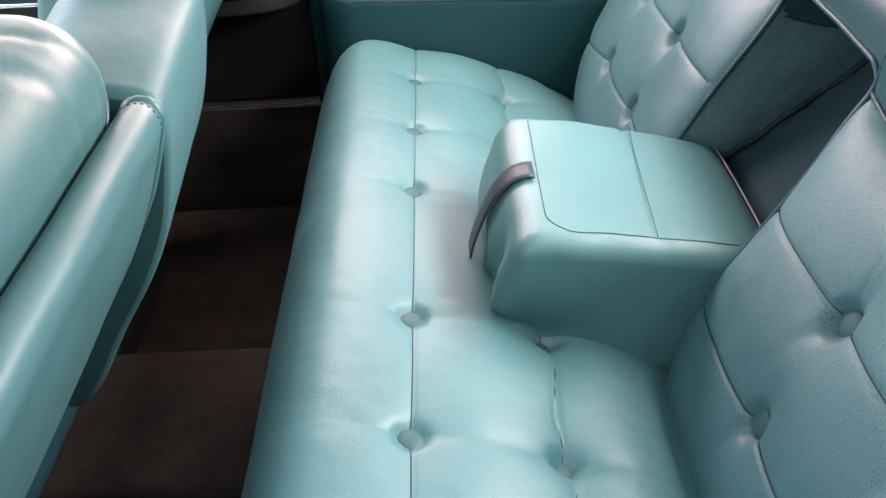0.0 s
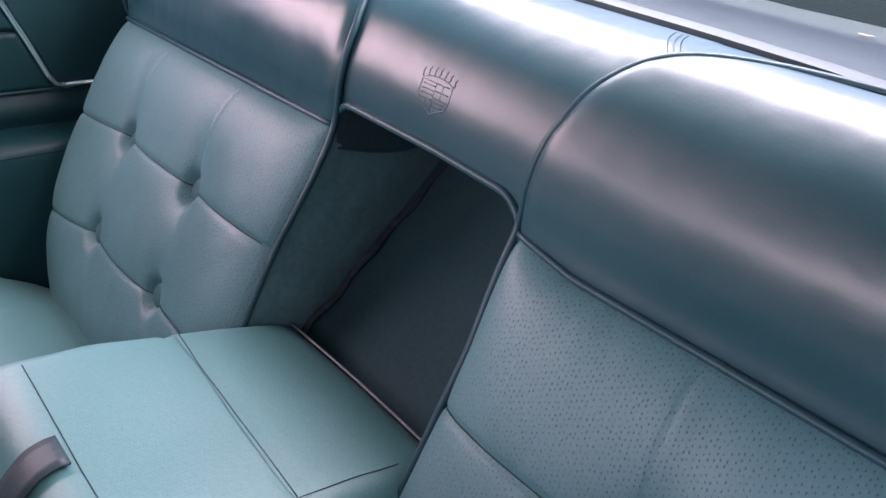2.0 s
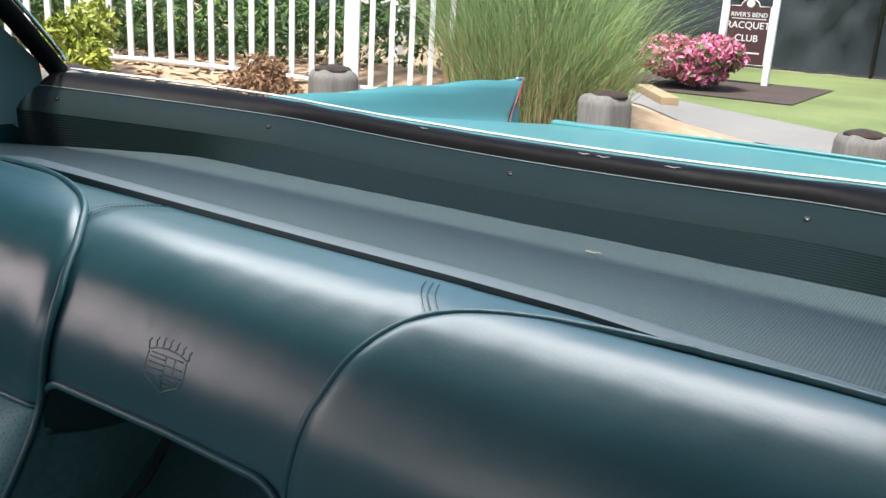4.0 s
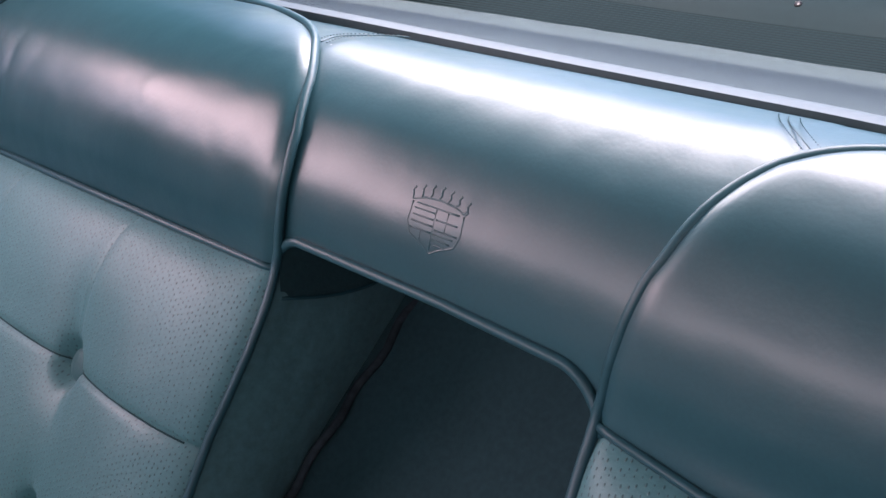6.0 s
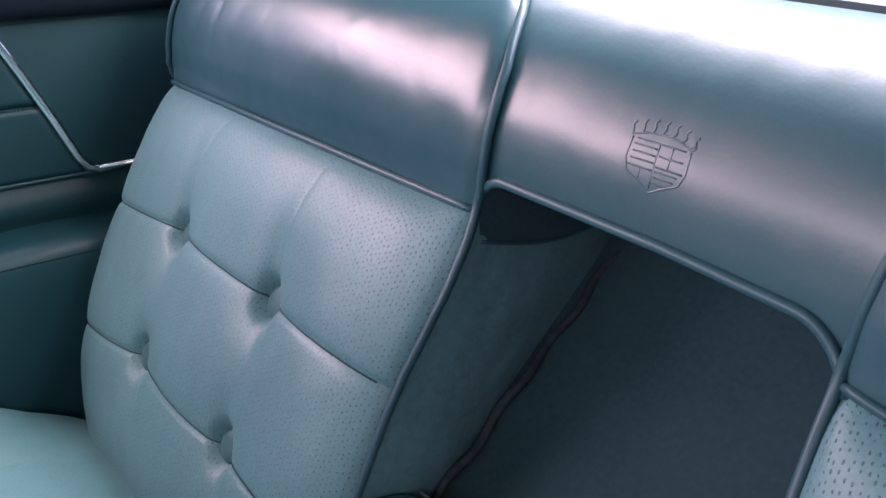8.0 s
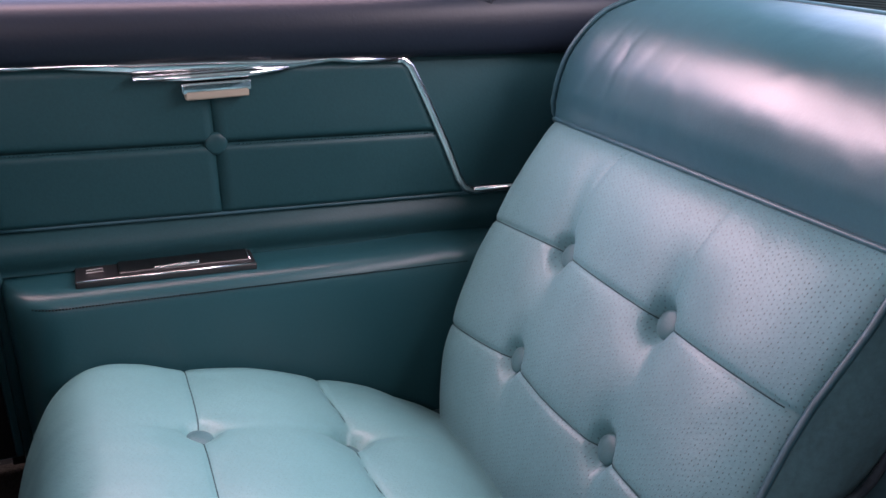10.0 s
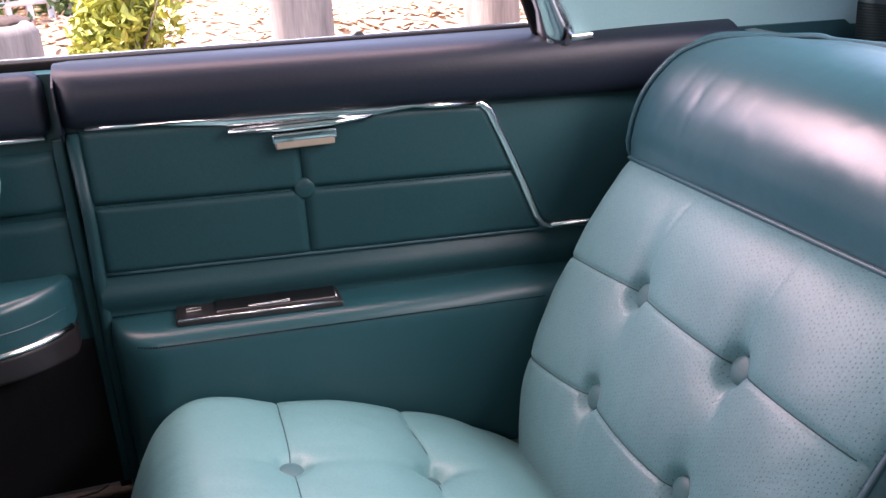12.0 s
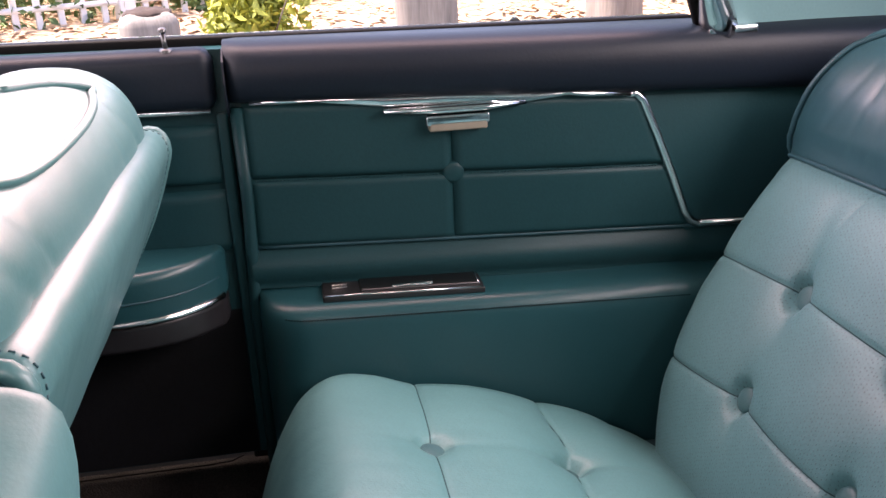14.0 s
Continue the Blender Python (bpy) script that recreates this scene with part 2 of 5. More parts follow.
def tube(points, r, sides=8, closed=False, taper=None):
    """A round bar along a line of points."""
    bm = bmesh.new()
    pts = [Vector(p) for p in points]
    n = len(pts)
    rings = []
    side = None
    for i, p in enumerate(pts):
        a = pts[(i - 1) % n] if closed or i else pts[i]
        b = pts[(i + 1) % n] if closed or i < n - 1 else pts[i]
        d = (b - a).normalized() if (b - a).length > 1e-9 else Vector((0, 0, 1))
        if side is None:
            side = d.orthogonal().normalized()
        side = (side - d * side.dot(d)).normalized()
        up = d.cross(side)
        rr = r * (taper(i / max(1, n - 1)) if taper else 1)
        rings.append([bm.verts.new(p + rr * (math.cos(k * 2 * math.pi / sides) * side + math.sin(k * 2 * math.pi / sides) * up)) for k in range(sides)])
    for i in range(n if closed else n - 1):
        A, B = rings[i], rings[(i + 1) % n]
        for k in range(sides):
            bm.faces.new([A[k], A[(k + 1) % sides], B[(k + 1) % sides], B[k]])
    if not closed:
        bm.faces.new(rings[0][::-1])
        bm.faces.new(rings[-1])
    return finish(bm)


def rbox(half, r, n=(6, 6, 6), warp=None, at=(0, 0, 0)):
    """A box with rounded edges of radius r; warp(p) may bend it."""
    bm = bmesh.new()
    hx, hy, hz = half
    r = min(r, hx, hy, hz)
    seen = {}

    def lin(h, k):
        inner = h - r
        pts = [-h, -inner - r * 0.3, -inner] + [-inner + 2 * inner * (i + 1) / (k + 1) for i in range(k)] + [inner, inner + r * 0.3, h]
        return pts

    ax = [lin(h, k) for h, k in zip(half, n)]
    lay = bm.loops.layers.uv.new("UVMap")

    def vert(p):
        key = tuple(round(c, 6) for c in p)
        if key not in seen:
            v = Vector(p)
            c = Vector([max(-(h - r), min(h - r, q)) for h, q in zip(half, p)])
            d = v - c
            v = c + d.normalized() * r if d.length > 1e-9 else v
            v = v + Vector(at)
            if warp:
                v = Vector(warp(v))
            seen[key] = bm.verts.new(v)
        return seen[key]

    for axis in range(3):
        o1, o2 = (axis + 1) % 3, (axis + 2) % 3
        for sgn in (-1, 1):
            for i in range(len(ax[o1]) - 1):
                for j in range(len(ax[o2]) - 1):
                    quad = []
                    for a, b in ((i, j), (i + 1, j), (i + 1, j + 1), (i, j + 1)):
                        p = [0, 0, 0]
                        p[axis] = sgn * half[axis]
                        p[o1], p[o2] = ax[o1][a], ax[o2][b]
                        quad.append(p)
                    if sgn < 0:
                        quad.reverse()
                    vs = [vert(p) for p in quad]
                    if len(set(vs)) == 4:
                        f = bm.faces.new(vs)
                        for lp, p in zip(f.loops, quad):
                            lp[lay].uv = (p[o1], p[o2])
    return finish(bm)


def disc(r, h, at, normal, sides=20):
    """A domed upholstery button."""
    bm = bmesh.new()
    nrm = Vector(normal).normalized()
    a = nrm.orthogonal().normalized()
    b = nrm.cross(a)
    rings = []
    for rr, hh in ((1.0, -0.6), (1.0, 0.0), (0.94, 0.42), (0.80, 0.72), (0.45, 0.95)):
        rings.append([bm.verts.new(Vector(at) + nrm * h * hh + r * rr * (math.cos(k * 2 * math.pi / sides) * a + math.sin(k * 2 * math.pi / sides) * b)) for k in range(sides)])
    top = bm.verts.new(Vector(at) + nrm * h)
    for A, B in zip(rings, rings[1:]):
        for k in range(sides):
            bm.faces.new([A[k], A[(k + 1) % sides], B[(k + 1) % sides], B[k]])
    for k in range(sides):
        bm.faces.new([rings[-1][k], rings[-1][(k + 1) % sides], top])
    return finish(bm)


def merge(bms):
    """Several bmeshes in one."""
    out = bmesh.new()
    for b in bms:
        me = bpy.data.meshes.new("tmp")
        b.to_mesh(me)
        b.free()
        out.from_mesh(me)
        bpy.data.meshes.remove(me)
    return out


def slab(outline, axis, lo, hi, bev=0.0):
    """A flat outline (pairs in the two other axes) given thickness along axis."""
    bm = bmesh.new()

    def place(p, d):
        q = list(p)
        q.insert(axis, d)
        return q

    A = [bm.verts.new(place(p, lo)) for p in outline]
    B = [bm.verts.new(place(p, hi)) for p in outline]
    bm.faces.new(A)
    bm.faces.new(B[::-1])
    n = len(outline)
    for i in range(n):
        bm.faces.new([A[i], B[i], B[(i + 1) % n], A[(i + 1) % n]])
    bmesh.ops.recalc_face_normals(bm, faces=bm.faces)
    if bev:
        bmesh.ops.bevel(bm, geom=bm.edges[:], offset=bev, segments=3, affect="EDGES", profile=0.6)
        for f in bm.faces:
            f.smooth = True
    return bm


class Profile:
    """A smooth line in x and z through given corners, measured along its length; normals face the cabin."""

    def __init__(self, pts):
        p = np.array(pts, float)
        q = np.vstack([2 * p[0] - p[1], p, 2 * p[-1] - p[-2]])
        out = []
        for i in range(1, len(q) - 2):
            for t in np.linspace(0, 1, 24, endpoint=False):
                a, b, c, d = q[i - 1], q[i], q[i + 1], q[i + 2]
                out.append(0.5 * ((2 * b) + (c - a) * t + (2 * a - 5 * b + 4 * c - d) * t * t + (3 * b - a - 3 * c + d) * t ** 3))
        out.append(p[-1])
        self.p = np.array(out)
        self.s = np.r_[0, np.cumsum(np.hypot(*np.diff(self.p, axis=0).T))]
        self.long = self.s[-1]

    def at(self, s):
        x, z = np.interp(s, self.s, self.p[:, 0]), np.interp(s, self.s, self.p[:, 1])
        x1, z1 = np.interp(s + 0.004, self.s, self.p[:, 0]), np.interp(s + 0.004, self.s, self.p[:, 1])
        x0, z0 = np.interp(s - 0.004, self.s, self.p[:, 0]), np.interp(s - 0.004, self.s, self.p[:, 1])
        d = math.hypot(x1 - x0, z1 - z0) or 1
        return x, z, -(z1 - z0) / d, (x1 - x0) / d

    def of_z(self, z):
        return float(np.interp(z, self.p[:, 1], self.s))

    def of_x(self, x):
        return float(np.interp(x, self.p[:, 0], self.s))


def table(pairs):
    xs, ys = zip(*pairs)
    return lambda v: float(np.interp(v, xs, ys))

# ---------------------------------------------------------------- rear backrest
BACK = Profile([(0.245, 0.47), (0.250, 0.515), (0.262, 0.565), (0.285, 0.62), (0.318, 0.68), (0.350, 0.735), (0.380, 0.79),
                (0.400, 0.827), (0.402, 0.86), (0.409, 0.893), (0.430, 0.927), (0.462, 0.949), (0.490, 0.956), (0.518, 0.9555), (0.548, 0.953), (0.575, 0.948), (0.597, 0.941)])
S_PIPE = BACK.of_z(0.822)
S_FLAT = {1: BACK.of_x(0.492), -1: BACK.of_x(0.448)}
TOP = {1: 0.6314, -1: 0.589}
INNER = {1: table([(0.0, 0.124), (0.18, 0.125), (0.236, 0.128), (0.271, 0.128), (0.304, 0.124), (0.336, 0.120), (0.365, 0.119), (0.388, 0.122), (0.397, 0.122), (0.427, 0.117),
                   (0.459, 0.115), (0.483, 0.117), (0.502, 0.124), (0.520, 0.133), (0.536, 0.146), (0.552, 0.162), (0.564, 0.178), (0.576, 0.198), (0.588, 0.221), (0.601, 0.249), (0.612, 0.277), (0.622, 0.310), (0.628, 0.338), (TOP[1], 0.372)]),
         -1: table([(0.0, 0.137), (0.20, 0.137), (0.296, 0.135), (0.338, 0.131), (0.369, 0.129), (0.395, 0.128), (0.419, 0.131), (0.444, 0.135), (0.467, 0.140), (0.476, 0.144),
                    (0.492, 0.149), (0.505, 0.154), (0.519, 0.161), (0.5335, 0.170), (0.5455, 0.182), (0.553, 0.192), (0.562, 0.208), (0.572, 0.234), (0.580, 0.266), (0.585, 0.300), (TOP[-1], 0.335)])}
LOWER_OUT = [(BACK.of_z(0.47), 0.605), (BACK.of_z(0.56), 0.626), (BACK.of_z(0.66), 0.643), (BACK.of_z(0.73), 0.644), (BACK.of_z(0.82), 0.630),
             (BACK.of_z(0.90), 0.601), (BACK.of_z(0.935), 0.583)]
OUTER = {1: table(LOWER_OUT + [(0.540, 0.560), (0.556, 0.541), (0.570, 0.524), (0.582, 0.508), (0.596, 0.487), (0.610, 0.462), (0.621, 0.432), (0.628, 0.404), (TOP[1], 0.374)]),
         -1: table(LOWER_OUT + [(0.530, 0.567), (0.545, 0.550), (0.560, 0.527), (0.572, 0.500), (0.580, 0.472), (0.5845, 0.445), (0.587, 0.415), (0.5882, 0.380), (TOP[-1], 0.337)])}


def shelf_front(y):
    """Front edge of the shelf edging, slightly askew to the seat."""
    return 0.5523 + (0.045 if y > 0 else 0.027) * y - min(0.020, 0.10 * max(0.0, -y - 0.25))


S_UP, S_LOW = BACK.of_z(0.702), BACK.of_z(0.596)
UP, LOW = {1: S_UP + 0.009, -1: S_UP}, {1: S_LOW + 0.011, -1: S_LOW}
BACK_BUTTONS = {1: [(0.286, UP[1]), (0.455, UP[1]), (0.274, LOW[1]), (0.446, LOW[1])], -1: [(0.316, S_UP), (0.478, S_UP), (0.326, S_LOW), (0.484, S_LOW)]}


def inner(s, side):
    return INNER[side](s)


def pipe(y, side):
    """The welt between insert and roll sinks a little away from the middle."""
    return S_PIPE + (0.0025 - 0.022 * (y - 0.13) if side > 0 else -0.009 * max(0.0, min(1.0, (y - 0.13) / 0.06)))


def seam_up(y, side):
    return UP[side] - 0.018 * max(0.0, (y - 0.47) / 0.17)


def seam_low(y, side):
    return LOW[side] - 0.004 - 0.028 * max(0.0, (y - 0.46) / 0.17)


def back_depth(y, s, side):
    """How far the padding of one half (y counted from the middle outwards) stands off the profile."""
    e_in, e_out = y - inner(s, side), OUTER[side](s) - y
    sp = pipe(y, side)
    d = 0.010
    if s <= sp:
        swell = [1 - (1 - max(0.0, min(1.0, q))) ** 2.5 for q in (e_in / 0.075, e_out / 0.14, (sp - s) / 0.085)]
        d += 0.015 * swell[0] * swell[1] * swell[2]
        d += 0.004 * math.sin(math.pi * max(0.0, min(1.0, (y - 0.13) / 0.51)))
        for seam in (seam_up(y, side), seam_low(y, side)):
            q = abs(s - seam)
            d -= 0.0030 * math.exp(-q / 0.012) + 0.0024 * math.exp(-(q / 0.0022) ** 2)
        for yb, sb in BACK_BUTTONS[side]:
            dy, ds = y - yb, s - sb
            r = math.hypot(dy, ds * 0.85)
            d -= 0.012 * math.exp(-(r / 0.034) ** 1.3) + 0.010 * math.exp(-(r / 0.0155) ** 4)
            if ds > 0:
                d -= (0.0095 if sb == UP[side] else 0.005) * math.exp(-((dy - 0.003 - ds * 0.12) / (0.010 + 0.10 * ds)) ** 2) * math.exp(-ds / 0.042)
            else:
                d -= 0.0085 * math.exp(-((dy - ds * 0.30) / (0.008 - 0.10 * ds)) ** 2) * math.exp(ds / 0.026)
            if sb == UP[side] and ds > 0:
                d -= 0.0011 * math.exp(-((dy + ds * 0.10) / 0.0022) ** 2) * min(1.0, ds / 0.03)
        d += 0.0009 * noise.noise((y * 16, s * 16, 7.0)) + 0.0005 * noise.noise((y * 42, s * 34, 3.0))
        d -= 0.007 * math.exp(-max(0.0, sp - s) / 0.010)
    else:
        d -= 0.0040 * math.exp(-max(0.0, s - sp) / 0.007)
        d -= 0.0055 * max(0.0, min(1.0, (s - BACK.of_x(0.455)) / 0.055))
        d += 0.0010 * noise.noise((y * 9, s * 5, 2.0))
        fold = noise.noise((y * 20, s * 9, 1))
        d -= 0.0010 * max(0.0, math.sin(y * 150 + 60 * s + 2 * fold)) ** 2 * math.exp(-((y - 0.50) / 0.09) ** 2) * math.exp(-((s - sp - 0.07) / 0.045) ** 2)
        d -= 0.0012 * math.exp(-((y - 0.492 - 0.3 * (s - 0.47)) / 0.003) ** 2) * math.exp(-((s - 0.475) / 0.022) ** 2)
    flat = max(0.0, min(1.0, (s - S_FLAT[side]) / 0.040))
    edge = min(e_in, 0.55 * (TOP[side] - s), e_out + 0.05 * (1 - flat))
    d -= (0.006 if s < sp else 0.0045) * math.exp(-max(0.0, edge) / 0.0045)
    if e_out < 0.055:
        k = (0.055 - max(0.0, e_out)) / 0.055
        firm = max(0.0, min(1.0, (s - sp + 0.03) / 0.05))
        d -= 0.050 * (1 - flat) * (1 - 0.78 * firm) * (1 - math.sqrt(max(0.0, 1 - 0.92 * k * k)))
    return d


def back_at(y, s, side, lift=0.0):
    x, z, nx, nz = BACK.at(s)
    d = back_depth(y, s, side) + lift
    return Vector((x + nx * d, side * y, z + nz * d))


def base_at(y, s, lift=0.0):
    x, z, nx, nz = BACK.at(s)
    return Vector((x + nx * lift, y, z + nz * lift))


rear_back = thing("rear_seat", (0.10, 0, 0.22), "turquoise leather rear bench with tufted buttons and smooth top roll", "car seat")
for side in (-1, 1):
    def insert_fn(u, v):
        s = u * S_PIPE
        y = inner(s, side) + v * (OUTER[side](s) - inner(s, side))
        return back_at(y, u * (pipe(y, side) - 0.001), side)

    def roll_fn(u, v):
        s = S_PIPE + u * (TOP[side] - S_PIPE)
        y = inner(s, side) + v * (OUTER[side](s) - inner(s, side))
        low = pipe(y, side) + 0.001
        return back_at(y, low + u * (TOP[side] - low), side)

    part("insert", grid(insert_fn, 150, 180, (S_PIPE, 0.5), side > 0), insert, rear_back, "perforated leather insert tufted with buttons")
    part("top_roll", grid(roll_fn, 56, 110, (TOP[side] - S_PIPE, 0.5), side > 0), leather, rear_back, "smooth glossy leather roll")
    # piping all round the half, and along the foot of the roll
    loop = [base_at(side * (inner(s, side) - 0.002), s, 0.004) for s in np.linspace(0.0, TOP[side], 90)]
    loop += [back_at(OUTER[side](s), s, side, 0.0035 if s > S_PIPE else 0.0)
             for s in TOP[side] - (TOP[side] - 0.02) * np.linspace(0.0, 1.0, 130) ** 1.7]
    part("piping", tube(loop, 0.0032, 8), piping_mat, rear_back)
    cross = [back_at(y, pipe(y, side), side, 0.004) for y in np.linspace(inner(S_PIPE, side) - 0.001, OUTER[side](S_PIPE), 60)]
    part("piping", tube(cross, 0.0027, 8), piping_mat, rear_back)
    for seam in (seam_up, seam_low):
        part("seam", tube([back_at(y, seam(y, side), side, 0.0011) for y in np.linspace(0.140, 0.632, 120)], 0.0006, 6), thread_mat, rear_back)
    for yb, sb in BACK_BUTTONS[side]:
        x, z, nx, nz = BACK.at(sb)
        part("button", disc(0.0140, 0.0045, back_at(yb, sb, side, 0.0125), (nx, 0, nz)), button_mat, rear_back)

# the middle: smooth leather over the armrest recess, and the strip along the shelf
S_ARCH = BACK.of_z(0.846)


def arch(y):
    """Height along the profile of the recess's upper edge."""
    k = max(0.0, (abs(y) - 0.098) / 0.034)
    return S_ARCH + 0.003 - 0.030 * k ** 2.2 - 0.045 * max(0.0, -y - 0.02)


def rim(y, side):
    """How far up the profile a half reaches at a given y."""
    ss = np.linspace(S_PIPE, TOP[side], 60)
    edge = INNER[side] if y < INNER[side](TOP[side]) else OUTER[side]
    ys = np.array([edge(q) for q in ss])
    order = np.argsort(ys)
    return float(np.interp(y, ys[order], ss[order]))


def middle_fn(u, v):
    y = -0.60 + 1.20 * v
    s0 = arch(y) if abs(y) < 0.132 else S_PIPE
    side = 1 if y > 0 else -1
    s1 = BACK.of_x(shelf_front(y) + 0.001 - 0.004 * max(0.0, min(1.0, -y / 0.2)))
    s = s0 + u * (s1 - s0)
    under = abs(y) > INNER[side](min(s, TOP[side])) + 0.035 and s < rim(abs(y), side) - 0.012
    dip = -0.03 if under else -0.003 * max(0.0, min(1.0, max((abs(y) - 0.15) / 0.02, (s - BACK.of_x(0.49)) / 0.060)))
    return base_at(y, s, dip - 0.004 * max(0.0, 1 - (s1 - s) / 0.006) ** 2)


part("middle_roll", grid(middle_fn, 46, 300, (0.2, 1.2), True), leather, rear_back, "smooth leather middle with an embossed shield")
part("piping", tube([base_at(y, arch(y), 0.001) for y in np.linspace(-0.131, 0.131, 70)], 0.0034, 8), piping_mat, rear_back)


def lip_fn(u, v):
    y = -0.132 + 0.264 * v
    a = base_at(y, arch(y), 0.0)
    return a + Vector((0.20 * u, 0, -0.012 * u))


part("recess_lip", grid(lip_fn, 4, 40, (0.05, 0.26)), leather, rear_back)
for (ya, xa), (yb, xb) in (((0.166, 0.482), (0.143, 0.545)), ((-0.179, 0.474), (-0.147, 0.523))):
    n = 22
    run = [(ya + (yb - ya) * k / n + (0.004 if ya < 0 else 0.010) * math.sin(math.pi * k / n), xa + (xb - xa) * k / n) for k in range(n + 1)]
    part("seam", tube([base_at(y, BACK.of_x(x), -0.0001) for y, x in run], 0.0005, 5), piping_mat, rear_back)
    for off in (-0.0055, 0.0055):
        dots = [tube([base_at(y + off, BACK.of_x(x), 0.0003), base_at(y + off - 0.0004 * (1 if ya > 0 else -1), BACK.of_x(x + 0.0013), 0.0001)], 0.00035, 5) for y, x in run[:-1]]
        part("stitching", merge(dots), piping_mat, rear_back)

# embossed shield under a row of beads
CREST_S = 0.4590


def crest_pt(a, b, lift=0.0):
    return base_at(-0.008 - a, CREST_S + b, lift)


def ridge(points, r=0.0006, lift=-0.0003):
    """A pressed ridge along points of the shield."""
    fine = []
    for (a0, b0), (a1, b1) in zip(points, points[1:]):
        fine += [(a0 + (a1 - a0) * k / 5, b0 + (b1 - b0) * k / 5) for k in range(5)]
    fine.append(points[-1])
    return tube([crest_pt(a, b, lift) for a, b in fine], r, 6)


SHIELD = [(-0.0185, 0.0075), (-0.0192, -0.004), (-0.0165, -0.0105), (-0.006, -0.0150), (0.0, -0.0185), (0.006, -0.0150), (0.0165, -0.0105), (0.0192, -0.004), (0.0185, 0.0075)]
part("embossed_shield", ridge(SHIELD, 0.0008, -0.0004), leather, rear_back, "embossed plain shield")
part("shield_ridge", ridge([(-0.0155, 0.0072), (0.0155, 0.0072)]), leather, rear_back)
for k in range(3):
    part("shield_ridge", ridge([(-0.0160, 0.0042 - 0.0036 * k), (-0.0010, 0.0042 - 0.0036 * k)]), leather, rear_back)
    part("shield_ridge", ridge([(0.0010, -0.0068 - 0.0030 * k), (0.0150 - 0.0018 * k, -0.0068 - 0.0030 * k)]), leather, rear_back)
for run in ([(-0.0005, 0.0072), (-0.0005, -0.0160)], [(0.0080, 0.0072), (0.0080, -0.0045)], [(0.0010, 0.0012), (0.0160, 0.0012)], [(0.0010, -0.0045), (0.0175, -0.0045)],
            [(-0.0085, -0.0068), (-0.0085, -0.0125)], [(-0.0170, -0.0068), (-0.0010, -0.0068)]):
    part("shield_ridge", ridge(run), leather, rear_back)
for k in range(7):
    a, b = (k - 3) * 0.0060, 0.0162 - 0.00042 * (k - 3) ** 2
    lean = 0.0006 * (k - 3)
    part("bead", ridge([(a - 0.0014, b - 0.0038), (a - 0.0002 + lean, b - 0.0016), (a - 0.0012 + lean, b + 0.0012), (a + 0.0004 + lean, b + 0.0032)], 0.0009, -0.0004), leather, rear_back)
part("crown_band", ridge([(-0.0205, 0.0105), (-0.0190, 0.0085), (-0.010, 0.0112), (0.0, 0.0120), (0.010, 0.0112), (0.0190, 0.0085), (0.0205, 0.0105)], 0.0007), leather, rear_back)

# recess for the folding armrest
def wall_fn(side):
    def fn(u, v):
        lo = Vector((0.250 + 0.10 * v, 0, 0.46 + 0.17 * v))
        front = BACK.at(0.01 + v * (S_ARCH - 0.012))
        rear = Vector((0.335 + 0.245 * v ** 1.05, 0, 0.56 + 0.230 * v))
        f = Vector((front[0], 0, front[1]))
        f += Vector((-0.003, 0, 0.001))
        p = f.lerp(rear, u)
        edge_in = INNER[side](0.01 + v * (S_ARCH - 0.012))
        bulge = 0.009 * math.sin(math.pi * u) * math.sin(math.pi * (0.15 + 0.8 * v)) + 0.0015 * noise.noise((u * 7, v * 9, 3)) - (edge_in - 0.131) * (1 - u)
        return Vector((p.x, side * (0.131 - bulge), p.z))
    return fn


for side in (-1, 1):
    part("recess_side", grid(wall_fn(side), 24, 30, (0.2, 0.35), side > 0), side_mat, rear_back, "worn dull recess side")
part("recess_back", grid(lambda u, v: (0.330 + 0.285 * v, -0.145 + 0.29 * u, 0.585 + 0.245 * v + 0.006 * math.sin(math.pi * u)), 20, 24, (0.27, 0.3), True), cavity_mat, rear_back,
     "dark dull recess backing")
part("recess_welt", tube([(0.352 + 0.26 * k / 30, 0.1165 + 0.0025 * math.sin(k * 1.1), 0.614 + 0.20 * k / 30 + 0.006 * math.sin(k / 30 * math.pi) + 0.0015 * math.sin(k * 0.8)) for k in range(31)], 0.0036, 8), welt_mat, rear_back, "worn edge of the recess lining")


def flap_fn(u, v):
    foot = 0.8035 - 0.012 * math.sin(math.pi * min(1.0, u * 1.15)) - 0.010 * u
    return 0.398 + 0.165 * u, 0.1195 - 0.004 * math.sin(math.pi * u) * (1 - v), foot + v * (0.050 - 0.012 * u)


part("recess_flap", grid(flap_fn, 20, 8, (0.13, 0.05)), cavity_mat, rear_back, "dark flap behind the arch")
part("seam", tube([Vector(flap_fn(u, 0.0)) for u in np.linspace(0, 1, 24)], 0.0016, 6), piping_mat, rear_back)

# ---------------------------------------------------------------- rear cushion
SEAT = Profile([(-0.250, 0.375), (-0.242, 0.43), (-0.226, 0.49), (-0.206, 0.541), (-0.180, 0.583), (-0.143, 0.604), (-0.10, 0.603), (-0.05, 0.589),
                (0.02, 0.574), (0.095, 0.548), (0.16, 0.529), (0.22, 0.498), (0.27, 0.458), (0.31, 0.41)])
S_C, S_D = SEAT.of_x(-0.05), SEAT.of_x(0.097)
SEAT_BUTTONS = [(y, S_C) for y in (-0.475, -0.305, -0.132, 0.132, 0.302, 0.475)] + [(y, S_D) for y in (-0.473, -0.307, -0.13, 0.13, 0.307, 0.473)]


